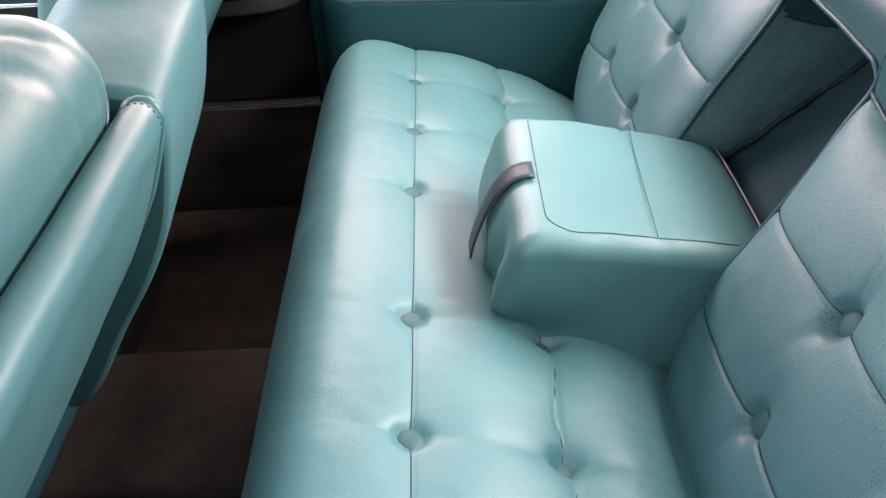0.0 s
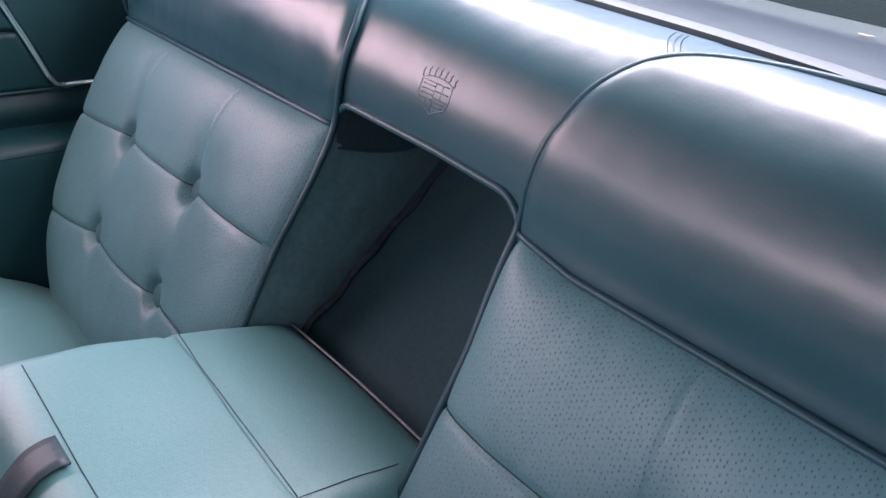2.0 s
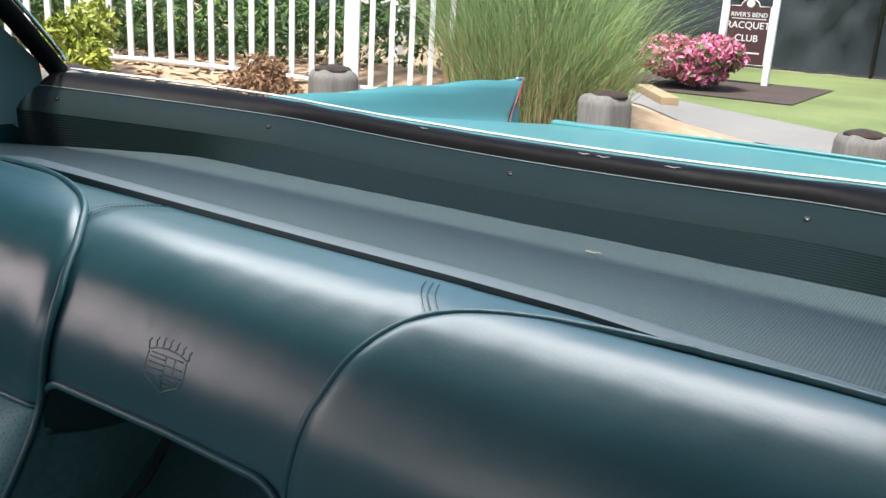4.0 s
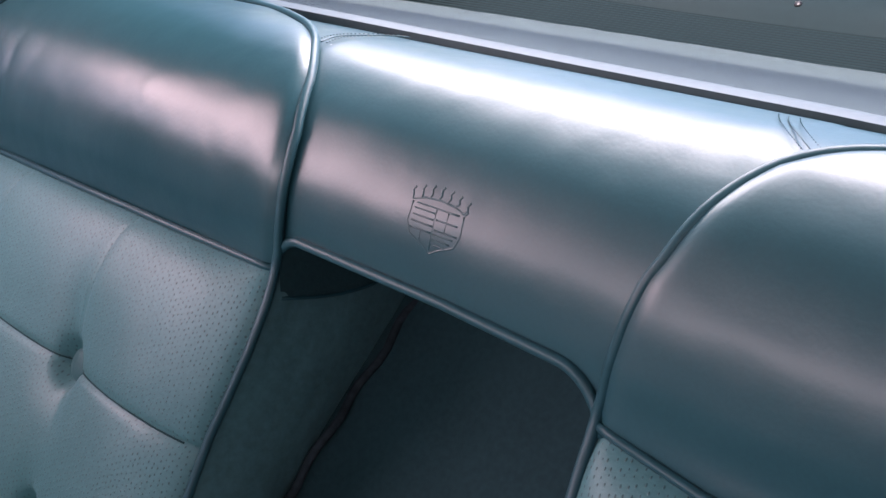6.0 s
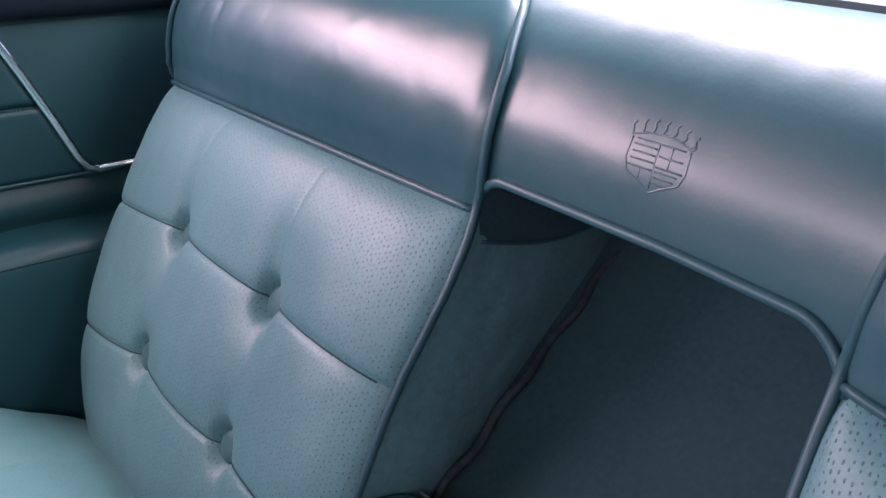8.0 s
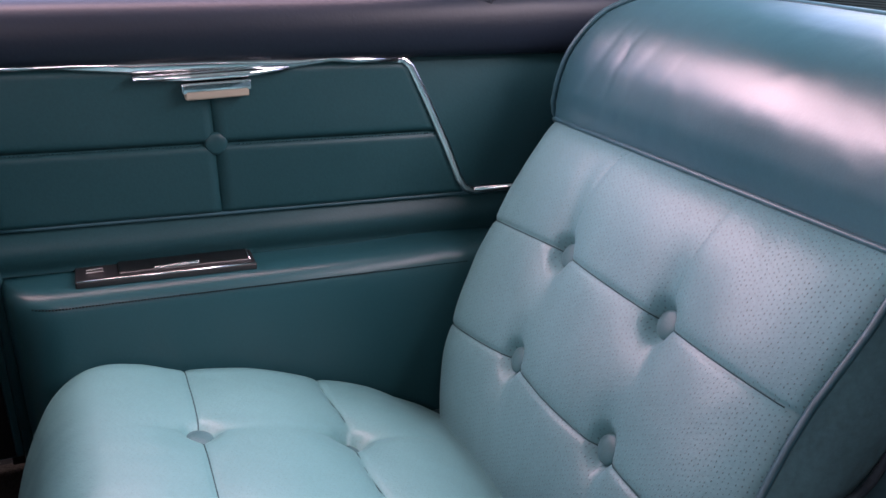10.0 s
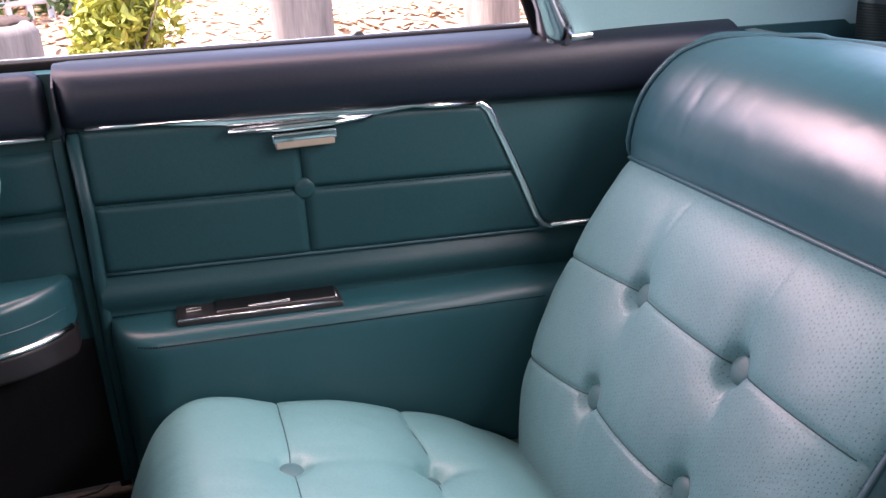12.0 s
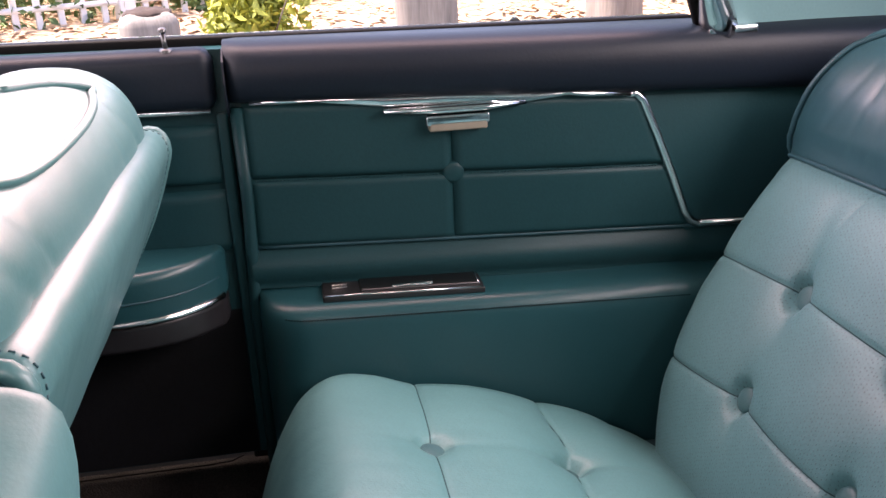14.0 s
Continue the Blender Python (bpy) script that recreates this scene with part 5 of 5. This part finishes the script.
def ground_fn(u, v):
    a = (2 * u - 1)
    b = (2 * v - 1)
    x = 6 + 40 * a * abs(a) ** 1.2
    y = 4 + 40 * b * abs(b) ** 1.2
    return x, y, height(x, y)


ground = tagged(part("ground", grid(ground_fn, 140, 140, (1, 1), True), earth), "open ground that climbs to a planted bank beyond the posts", "ground", kind="structure")
far = tagged(part("ground_far", grid(lambda u, v: (-1500 + 3000 * u, -1500 + 3000 * v, -0.06), 4, 4, (1, 1), True), lawn_mat), "grass reaching to the horizon", "ground", kind="structure")


def sheet(name, fn, nu, nv, m, label, cat, up=0.006):
    def f(u, v):
        x, y = fn(u, v)
        return x, y, height(x, y) + up
    return tagged(part(name, grid(f, nu, nv, (1, 1), True), m), label, cat, kind="structure")


sheet("road", lambda u, v: (-22 + 27 * u, -16 + 18.9 * v), 60, 60, concrete, "pale worn paving under and beside the car", "paving")
EDGE_FAR = [(14.0, 7.5), (12.3, 5.2), (10.87, 2.96), (10.11, 1.82), (9.45, 0.82), (8.2, -2.6), (7.2, -9.0)]
EDGE_NEAR = [(12.6, 7.5), (11.2, 4.9), (9.94, 3.09), (8.43, 1.93), (7.0, 0.7), (5.8, -2.6), (5.2, -9.0)]


def along(line, t):
    k = t * (len(line) - 1)
    i = min(int(k), len(line) - 2)
    a, b = line[i], line[i + 1]
    return a[0] + (b[0] - a[0]) * (k - i), a[1] + (b[1] - a[1]) * (k - i)


def ruled(p, q):
    def fn(u, v):
        a, b = along(p, v), along(q, v)
        return a[0] + (b[0] - a[0]) * u, a[1] + (b[1] - a[1]) * u
    return fn


sheet("lawn", ruled(EDGE_FAR, [(18.5, 12.0), (18.5, 9.0), (18.5, 6.0), (18.5, 3.0), (18.5, 0), (18.5, -4.0), (18.5, -10)]), 24, 48, lawn_mat, "mown green lawn beside the path", "lawn", 0.008)
sheet("path", ruled(EDGE_NEAR, EDGE_FAR), 8, 60, path_mat, "smooth grey path curving behind the car", "path", 0.013)


# ---- mulch chips on the bank
def chips(n, xr, yr, size, seed):
    rnd = random.Random(seed)
    verts, faces = [], []
    for _ in range(n):
        x, y = rnd.uniform(*xr), rnd.uniform(*yr)
        z = height(x, y) + 0.008
        a = rnd.uniform(0, math.pi)
        l, w = size * rnd.uniform(0.6, 1.6), size * rnd.uniform(0.2, 0.5)
        t = rnd.uniform(-0.5, 0.5)
        ca, sa = math.cos(a), math.sin(a)
        k = len(verts)
        for dx, dy in ((-l, -w), (l, -w), (l, w), (-l, w)):
            verts.append((x + dx * ca - dy * sa, y + dx * sa + dy * ca, z + t * dx * 0.5 + rnd.uniform(0, 0.01)))
        faces.append((k, k + 1, k + 2, k + 3))
    me = bpy.data.meshes.new("mulch_chips")
    me.from_pydata(verts, [], faces)
    me.materials.append(mulch_mat)
    return tagged(new("mulch_chips", me), "red-brown bark mulch and fallen leaves on the bank", "mulch", kind="stuff")


chips(14000, (-5, 6), (3.7, 9.0), 0.035, 3)


# ---- timber posts
def post(x, y, h, w, lean, seed, dark):
    rnd = random.Random(seed)
    p = thing("timber_post", (x, y, height(x, y) - 0.02), "weathered grey timber bollard with a dark worn top" if dark else "weathered pale timber bollard", "bollard", "timber bollards")

    def warp(v):
        k = (v.z + 0.0) / h
        return (v.x * (1 - 0.05 * k) + 0.004 * noise.noise((v.z * 4, v.y * 9, seed)) + lean * k, v.y * (1 - 0.05 * k) + 0.004 * noise.noise((v.z * 4, v.x * 9, seed + 5)), v.z)
    trunk = rbox((w / 2, w / 2, h / 2), w * 0.22, (3, 3, 12), warp, (0, 0, h / 2))
    part("shaft", trunk, old_wood, p, m=Matrix.Translation((x, y, height(x, y) - 0.02)) @ pose(0, 0, 0, 0, 0, rnd.uniform(0, 90)))
    capb = bmesh.new()
    bmesh.ops.create_icosphere(capb, subdivisions=3, radius=w * 0.41)
    for v in capb.verts:
        v.co.z = max(0.0, v.co.z) * (0.30 if dark else 0.15) + 0.010 * noise.noise(v.co * 25)
        v.co.x += lean
    part("top", finish(capb), dark_top if dark else old_wood, p, m=Matrix.Translation((x, y, height(x, y) - 0.03 + h)))
    return p


post(-0.67, 3.15, 0.83, 0.22, 0.0, 1, True)
post(0.40, 3.45, 1.30, 0.26, 0.0, 2, False)
post(1.62, 4.55, 1.20, 0.26, 0.0, 3, False)
post(2.95, 3.75, 0.62, 0.26, 0.02, 4, True)
post(4.60, 3.30, 0.36, 0.30, 0.0, 5, True)
post(5.02, 1.545, 0.63, 0.27, 0.02, 6, True)
post(5.30, 0.16, 0.55, 0.27, 0.0, 7, True)


# ---- white picket fence
def fence(a, b, step, z_rail, h, posts, gap_seed):
    a, b = Vector((*a, 0)), Vector((*b, 0))
    d = b - a
    n = int(d.length / step)
    f = thing("picket_fence", (a.x, a.y, height(a.x, a.y)), "white painted picket fence with square posts on the bank", "fence", "white fences")
    ang = math.degrees(math.atan2(d.y, d.x))
    pick = bpy.data.meshes.new("picket")
    bm = rbox((0.019, 0.012, h / 2), 0.003, (1, 1, 1), at=(0, 0, h / 2))
    bm.to_mesh(pick)
    bm.free()
    pick.materials.append(white_paint)
    big = bpy.data.meshes.new("post")
    bm = rbox((0.052, 0.052, h / 2 + 0.06), 0.006, (1, 1, 1), at=(0, 0, h / 2 + 0.03))
    bm.to_mesh(big)
    bm.free()
    big.materials.append(white_paint)
    for i in range(n + 1):
        p = a + d * (i / n)
        is_post = i % posts == 0
        ob = new("post" if is_post else "picket", big if is_post else pick)
        ob.parent = f
        ob.matrix_parent_inverse = f.matrix_basis.inverted()
        ob.matrix_basis = pose(p.x, p.y, height(p.x, p.y) - 0.01, 0, 0, ang)
    for zr in z_rail:
        pts = [a + d * t for t in np.linspace(0, 1, 24)]
        part("rail", tube([(p.x, p.y, height(p.x, p.y) + zr) for p in pts], 0.024, 4), white_paint, f)


fence((-4.2, 3.95), (2.6, 8.2), 0.135, (0.12, 1.35), 1.5, 13, 1)
fence((2.98, 6.47), (5.40, 2.90), 0.138, (0.03, 1.45), 1.6, 13, 2)


# ---- plants
def scatter_leaves(name, m, n, shape, leaf, seed, parent, up=0.5):
    """Many small leaves through a volume; shape(rnd) gives a place."""
    rnd = random.Random(seed)
    verts, faces = [], []
    for _ in range(n):
        c = Vector(shape(rnd))
        d = Vector((rnd.gauss(0, 1), rnd.gauss(0, 1), rnd.gauss(up, 0.7))).normalized()
        a = d.orthogonal().normalized()
        a.rotate(Matrix.Rotation(rnd.uniform(0, 6.28), 3, d))
        b = d.cross(a)
        l = leaf * rnd.uniform(0.6, 1.4)
        k = len(verts)
        verts += [c - a * l, c + b * l * 0.45 + d * l * 0.15, c + a * l, c - b * l * 0.45 + d * l * 0.15]
        faces.append((k, k + 1, k + 2, k + 3))
    me = bpy.data.meshes.new(name)
    me.from_pydata([tuple(v) for v in verts], [], faces)
    me.materials.append(m)
    ob = new(name, me)
    if parent:
        ob.parent = parent
        ob.matrix_parent_inverse = parent.matrix_basis.inverted()
    return ob


def mound(cx, cy, rx, ry, h, lumps=7, seed=0):
    rs = random.Random(seed)
    blobs = [(rs.uniform(-0.6, 0.6) * rx, rs.uniform(-0.6, 0.6) * ry, rs.uniform(0.35, 0.75) * h, rs.uniform(0.35, 0.55)) for _ in range(lumps)]

    def shape(rnd):
        bx, by, bz, br = rnd.choice(blobs)
        v = Vector((rnd.gauss(0, 1), rnd.gauss(0, 1), rnd.gauss(0, 1))).normalized() * (rnd.random() ** 0.35)
        x, y = cx + bx + v.x * rx * br, cy + by + v.y * ry * br
        return x, y, max(0.01, bz + v.z * h * br * 0.75) + height(x, y)
    return shape


def shrub(name, at, size, m, n, leaf, label, cat, seed, twig=bark):
    cx, cy = at
    s = thing(name, (cx, cy, height(cx, cy)), label, cat)
    scatter_leaves("foliage", m, n, mound(cx, cy, *size, seed=seed), leaf, seed, s)
    rnd = random.Random(seed)
    tw = []
    for _ in range(12):
        e = Vector((cx + rnd.uniform(-.5, .5) * size[0], cy + rnd.uniform(-.5, .5) * size[1], height(cx, cy) + size[2] * rnd.uniform(0.4, 0.8)))
        b = Vector((cx + rnd.uniform(-.1, .1), cy + rnd.uniform(-.1, .1), height(cx, cy) - 0.02))
        tw.append(tube([b, b.lerp(e, 0.5) + Vector((0, 0, 0.05)), e], 0.008, 5, taper=lambda t: 1 - 0.7 * t))
    part("twigs", merge(tw), twig, s)
    return s


shrub("yellow_shrub", (3.63, 4.47), (0.30, 0.30, 0.52), leaf_yellow, 2600, 0.030, "yellow-green clipped shrub in front of the white fence", "shrub", 11)
shrub("yellow_shrub", (-0.28, 4.25), (0.30, 0.32, 0.75), leaf_yellow, 2600, 0.032, "yellow-green shrub beside the timber posts", "shrub", 12)
shrub("brown_shrub", (4.22, 3.58), (0.34, 0.30, 0.32), leaf_brown, 4200, 0.022, "low dry brown shrub in front of the white fence", "shrub", 13)
shrub("azalea_bush", (13.1, 3.42), (1.20, 0.95, 0.74), petal, 9000, 0.055, "azalea bush covered in pink flowers", "azalea", 14)
azalea = bpy.data.objects["azalea_bush"]
scatter_leaves("green_leaves", leaf_dark, 3500, mound(13.1, 3.42, 1.20, 0.95, 0.74, seed=14), 0.055, 15, azalea)

# ivy and undergrowth behind the fence
hedge = thing("ground_cover", (5, 8, 1.0), "dense dark green undergrowth on the bank behind the fence", "undergrowth", kind="stuff")


def under(rnd):
    x = rnd.uniform(-6, 6.0)
    y = rnd.uniform(0, 1) ** 1.3 * 6
    if x > 3.2:
        y0 = 6.9 - 1.45 * (x - 3.2) * (1 if x < 6.2 else 0) - (4.35 if x >= 6.2 else 0)
    else:
        y0 = 5.9 + 0.62 * x + 0.6 if x > -3 else 4.6
    yy = y0 + y
    lump = 0.5 + 0.5 * noise.noise((x * 0.9, yy * 0.9, 7))
    if lump < 0.33:
        lump *= 0.25
    return x, yy, height(x, yy) + rnd.random() ** 0.7 * (0.10 + 0.75 * lump)


scatter_leaves("leaf_litter", leaf_dark, 90000, under, 0.036, 21, hedge)


def green_under(rnd):
    x, y, z = under(rnd)
    return x, y + 0.4, z + 0.1


scatter_leaves("bright_growth", leaf_green, 16000, green_under, 0.034, 22, hedge)


# tall ornamental grass
def tall_grass(cx, cy, rx, ry, n, seed):
    g = thing("tall_grass", (cx, cy, height(cx, cy)), "tall ornamental grass, green above dry tan stalks", "ornamental grass", kind="stuff")
    for name, m, cnt, h0, h1, bend, w in (("dry_stalks", blade_tan, int(n * 1.7), 0.35, 0.72, 0.40, 0.0060), ("green_blades", blade_green, int(n * 1.1), 0.65, 1.30, 0.85, 0.0046)):
        rnd = random.Random(seed + len(name))
        verts, faces = [], []
        for _ in range(cnt):
            a, r = rnd.uniform(0, 6.28), math.sqrt(rnd.random())
            x, y = cx + rx * r * math.cos(a), cy + ry * r * math.sin(a)
            z = height(x, y)
            h = rnd.uniform(h0, h1)
            da = a + rnd.gauss(0, 0.9)
            bx, by = math.cos(da) * bend * rnd.random() * h, math.sin(da) * bend * rnd.random() * h
            pa = rnd.uniform(0, 6.28)
            px, py = math.cos(pa) * w, math.sin(pa) * w
            k = len(verts)
            for t in (0, 0.4, 0.75, 1.0):
                ww = 1 - 0.85 * t
                q = (x + bx * t * t, y + by * t * t, z + h * t - 0.25 * math.hypot(bx, by) * t ** 3)
                verts += [(q[0] - px * ww, q[1] - py * ww, q[2]), (q[0] + px * ww, q[1] + py * ww, q[2])]
            for i in range(3):
                faces.append((k + 2 * i, k + 2 * i + 1, k + 2 * i + 3, k + 2 * i + 2))
        me = bpy.data.meshes.new(name)
        me.from_pydata(verts, [], faces)
        me.materials.append(m)
        ob = new(name, me)
        ob.parent = g
        ob.matrix_parent_inverse = g.matrix_basis.inverted()


tall_grass(5.78, 2.42, 0.66, 0.60, 3000, 31)
tall_grass(6.55, 2.88, 0.6, 0.6, 2000, 33)

# timber edging beside the path
edging = thing("timber_edging", (7, 2.4, 0.1), "pale squared timber beams edging the planted bank", "edging")
for a, b, z in (((6.20, 0.78, 0.08), (7.30, 1.66, 0.08), 0), ((7.34, 1.69, 0.08), (8.45, 2.58, 0.08), 0), ((6.25, 0.80, -0.03), (7.3, 1.64, -0.03), 0), ((10.2, 2.85, 0.05), (11.5, 3.66, 0.05), 0)):
    va, vb = Vector(a), Vector(b)
    ang = math.degrees(math.atan2((vb - va).y, (vb - va).x))
    mid = (va + vb) / 2
    part("beam", rbox(((vb - va).length / 2, 0.10, 0.055), 0.008, (4, 1, 1)), beam_mat, edging, m=pose(mid.x, mid.y, mid.z, 0, 0, ang))

# ---- club sign
SX, SY0, SY1 = 16.4, 3.50, 4.36
sign = thing("club_sign", (SX, (SY0 + SY1) / 2, 0), "brown club sign board between two white pointed posts", "sign")
for y in (SY0, SY1):
    ps = part("post", rbox((0.055, 0.055, 0.76), 0.008, (1, 1, 1), at=(SX, y, 0.76)), white_paint, sign)
    tip = bmesh.new()
    bmesh.ops.create_cone(tip, cap_ends=True, segments=4, radius1=0.075, radius2=0.004, depth=0.10, matrix=pose(SX, y, 1.57, 0, 0, 45))
    part("finial", tip, white_paint, ps)
brd = [(SY0 + 0.07, 0.36), (SY1 - 0.07, 0.36), (SY1 - 0.07, 1.36)]
cy = (SY0 + SY1) / 2
brd += [(cy + 0.16 * math.cos(t) * 1.0, 1.36 + 0.12 * math.sin(t)) for t in np.linspace(0, math.pi, 9)]
brd += [(SY0 + 0.07, 1.36)]
board = part("board", slab(brd, 0, SX - 0.025, SX + 0.025), sign_brown, sign, "dark brown board with white lettering")
part("border", tube([(SX - 0.028, y, z) for y, z in brd], 0.010, 5, closed=True), sign_white, board)


def words(text, size, z, y=cy):
    cu = bpy.data.curves.new("lettering", "FONT")
    cu.body, cu.size, cu.align_x, cu.extrude = text, size, "CENTER", 0.002
    ob = new("lettering_curve", cu)
    dg = bpy.context.evaluated_depsgraph_get()
    me = bpy.data.meshes.new_from_object(ob.evaluated_get(dg))
    bpy.data.objects.remove(ob)
    me.materials.append(sign_white)
    t = new("lettering", me)
    t.parent = board
    t.matrix_parent_inverse = board.matrix_basis.inverted()
    t.matrix_basis = pose(SX - 0.030, y, z, 90, 0, -90)


words("RIVER'S BEND", 0.105, 1.18)
words("RACQUET", 0.165, 0.98)
words("CLUB", 0.165, 0.76)
part("underline", rbox((0.003, 0.30, 0.006), 0.002, (1, 1, 1), at=(SX - 0.029, cy, 1.145)), sign_white, board)
part("small_line", rbox((0.003, 0.26, 0.012), 0.002, (1, 1, 1), at=(SX - 0.029, cy, 0.56)), sign_white, board)
part("roundel", disc(0.07, 0.012, (SX - 0.026, cy, 1.40), (-1, 0, 0)), sign_white, board)
sheet("mulch_bed", lambda u, v: (13.25 + 3.0 * (u - 0.5), 3.3 + 3.0 * (v - 0.5)), 8, 8, mat("dark_bed_mulch", (0.06, 0.042, 0.034), 0.95, grain=30, big=2, vary=0.4, bump=0.6), "dark mulch bed under the azalea", "flower bed", 0.022)

sign.location, sign.scale = (14.3, 3.115, 0), (0.87, 0.87, 0.87)

# ---- tennis court screen and trees
court = thing("court_fence", (18.6, 8, 0), "tall dark cloth-covered tennis court fence", "fence")
for k in range(12):
    y0 = -6 + 2.6 * k
    def cloth(u, v, y0=y0):
        y = y0 + 2.6 * u
        return 18.7 + 0.12 * noise.noise((y * 2.2, v * 3, 1)) + (0.25 * noise.noise((y * 3, v * 6, 9)) if k == 3 else 0), y, 0.05 + 3.2 * v
    part("screen_cloth", grid(cloth, 14, 12, (2.6, 3.2), True), screen_mat, court)
    part("post", tube([(18.6, y0, 0), (18.6, y0, 3.4)], 0.035, 8), dark_metal, court)
hut = thing("white_gate_box", (7.6, 5.0, 0.8), "white painted gate post and box beyond the fence", "gate")
part("box", rbox((0.35, 0.35, 0.40), 0.02, (1, 1, 1), at=(8.6, 5.75, 1.35)), white_paint, hut)
part("box", rbox((0.06, 0.06, 0.55), 0.01, (1, 1, 1), at=(8.3, 5.45, 0.95)), white_paint, hut)


def tree(x, y, h, crown, seed, n=7000):
    rnd = random.Random(seed)
    z0 = height(x, y)
    t = thing("tree", (x, y, z0), "broad-leaved tree with a grey trunk and fresh green leaves", "tree", "trees")
    top = Vector((x + rnd.uniform(-.3, .3), y + rnd.uniform(-.3, .3), z0 + h * 0.75))
    base = Vector((x, y, z0 - 0.05))
    wood = [tube([base, base.lerp(top, 0.4) + Vector((0.08, 0.05, 0)), top], h * 0.022, 9, taper=lambda q: 1 - 0.65 * q)]
    tips = []
    for k in range(16):
        s = base.lerp(top, rnd.uniform(0.32, 0.98))
        a = rnd.uniform(0, 6.28)
        l = crown * rnd.uniform(0.5, 1.05)
        e = s + Vector((math.cos(a) * l, math.sin(a) * l, rnd.uniform(-0.05, 0.45) * l))
        wood.append(tube([s, s.lerp(e, 0.5) + Vector((0, 0, 0.12 * l)), e], h * 0.008, 6, taper=lambda q: 1 - 0.8 * q))
        tips += [s.lerp(e, 0.55), s.lerp(e, 0.8), e]
    part("trunk", merge(wood), bark, t)

    def shape(r):
        c = r.choice(tips)
        return c.x + r.gauss(0, 0.28 * crown / 2), c.y + r.gauss(0, 0.28 * crown / 2), c.z + r.gauss(-0.05, 0.17 * crown / 2)
    scatter_leaves("crown", leaf_green, n, shape, 0.075, seed, t, 0.2)


tree(20.5, 5.1, 6.0, 2.2, 41)
tree(21.5, 4.0, 6.5, 2.6, 42)
tree(19.0, 0.2, 5.5, 2.6, 43)
tree(22.0, 9.5, 6.0, 2.6, 44)
tree(6.0, 11.5, 7.0, 3.0, 45, 9000)
tree(-2.5, 12.5, 7.0, 3.2, 46, 9000)
tree(12.0, 12.0, 7.0, 3.2, 47, 9000)

# added wall out of view; its dark colour cuts light entering the driver's side
boundary = thing("unseen_wall_south", (0, -3.4, 0), "unseen dark grey wall added to close the paving and cut side light", "wall", kind="structure")
part("panel", rbox((11, 0.12, 1.9), 0.01, (1, 1, 1), at=(-2, -3.4, 1.9)), mat("grey_render", (0.09, 0.085, 0.08), 0.9, grain=20, big=1, vary=0.15, bump=0.3), boundary)
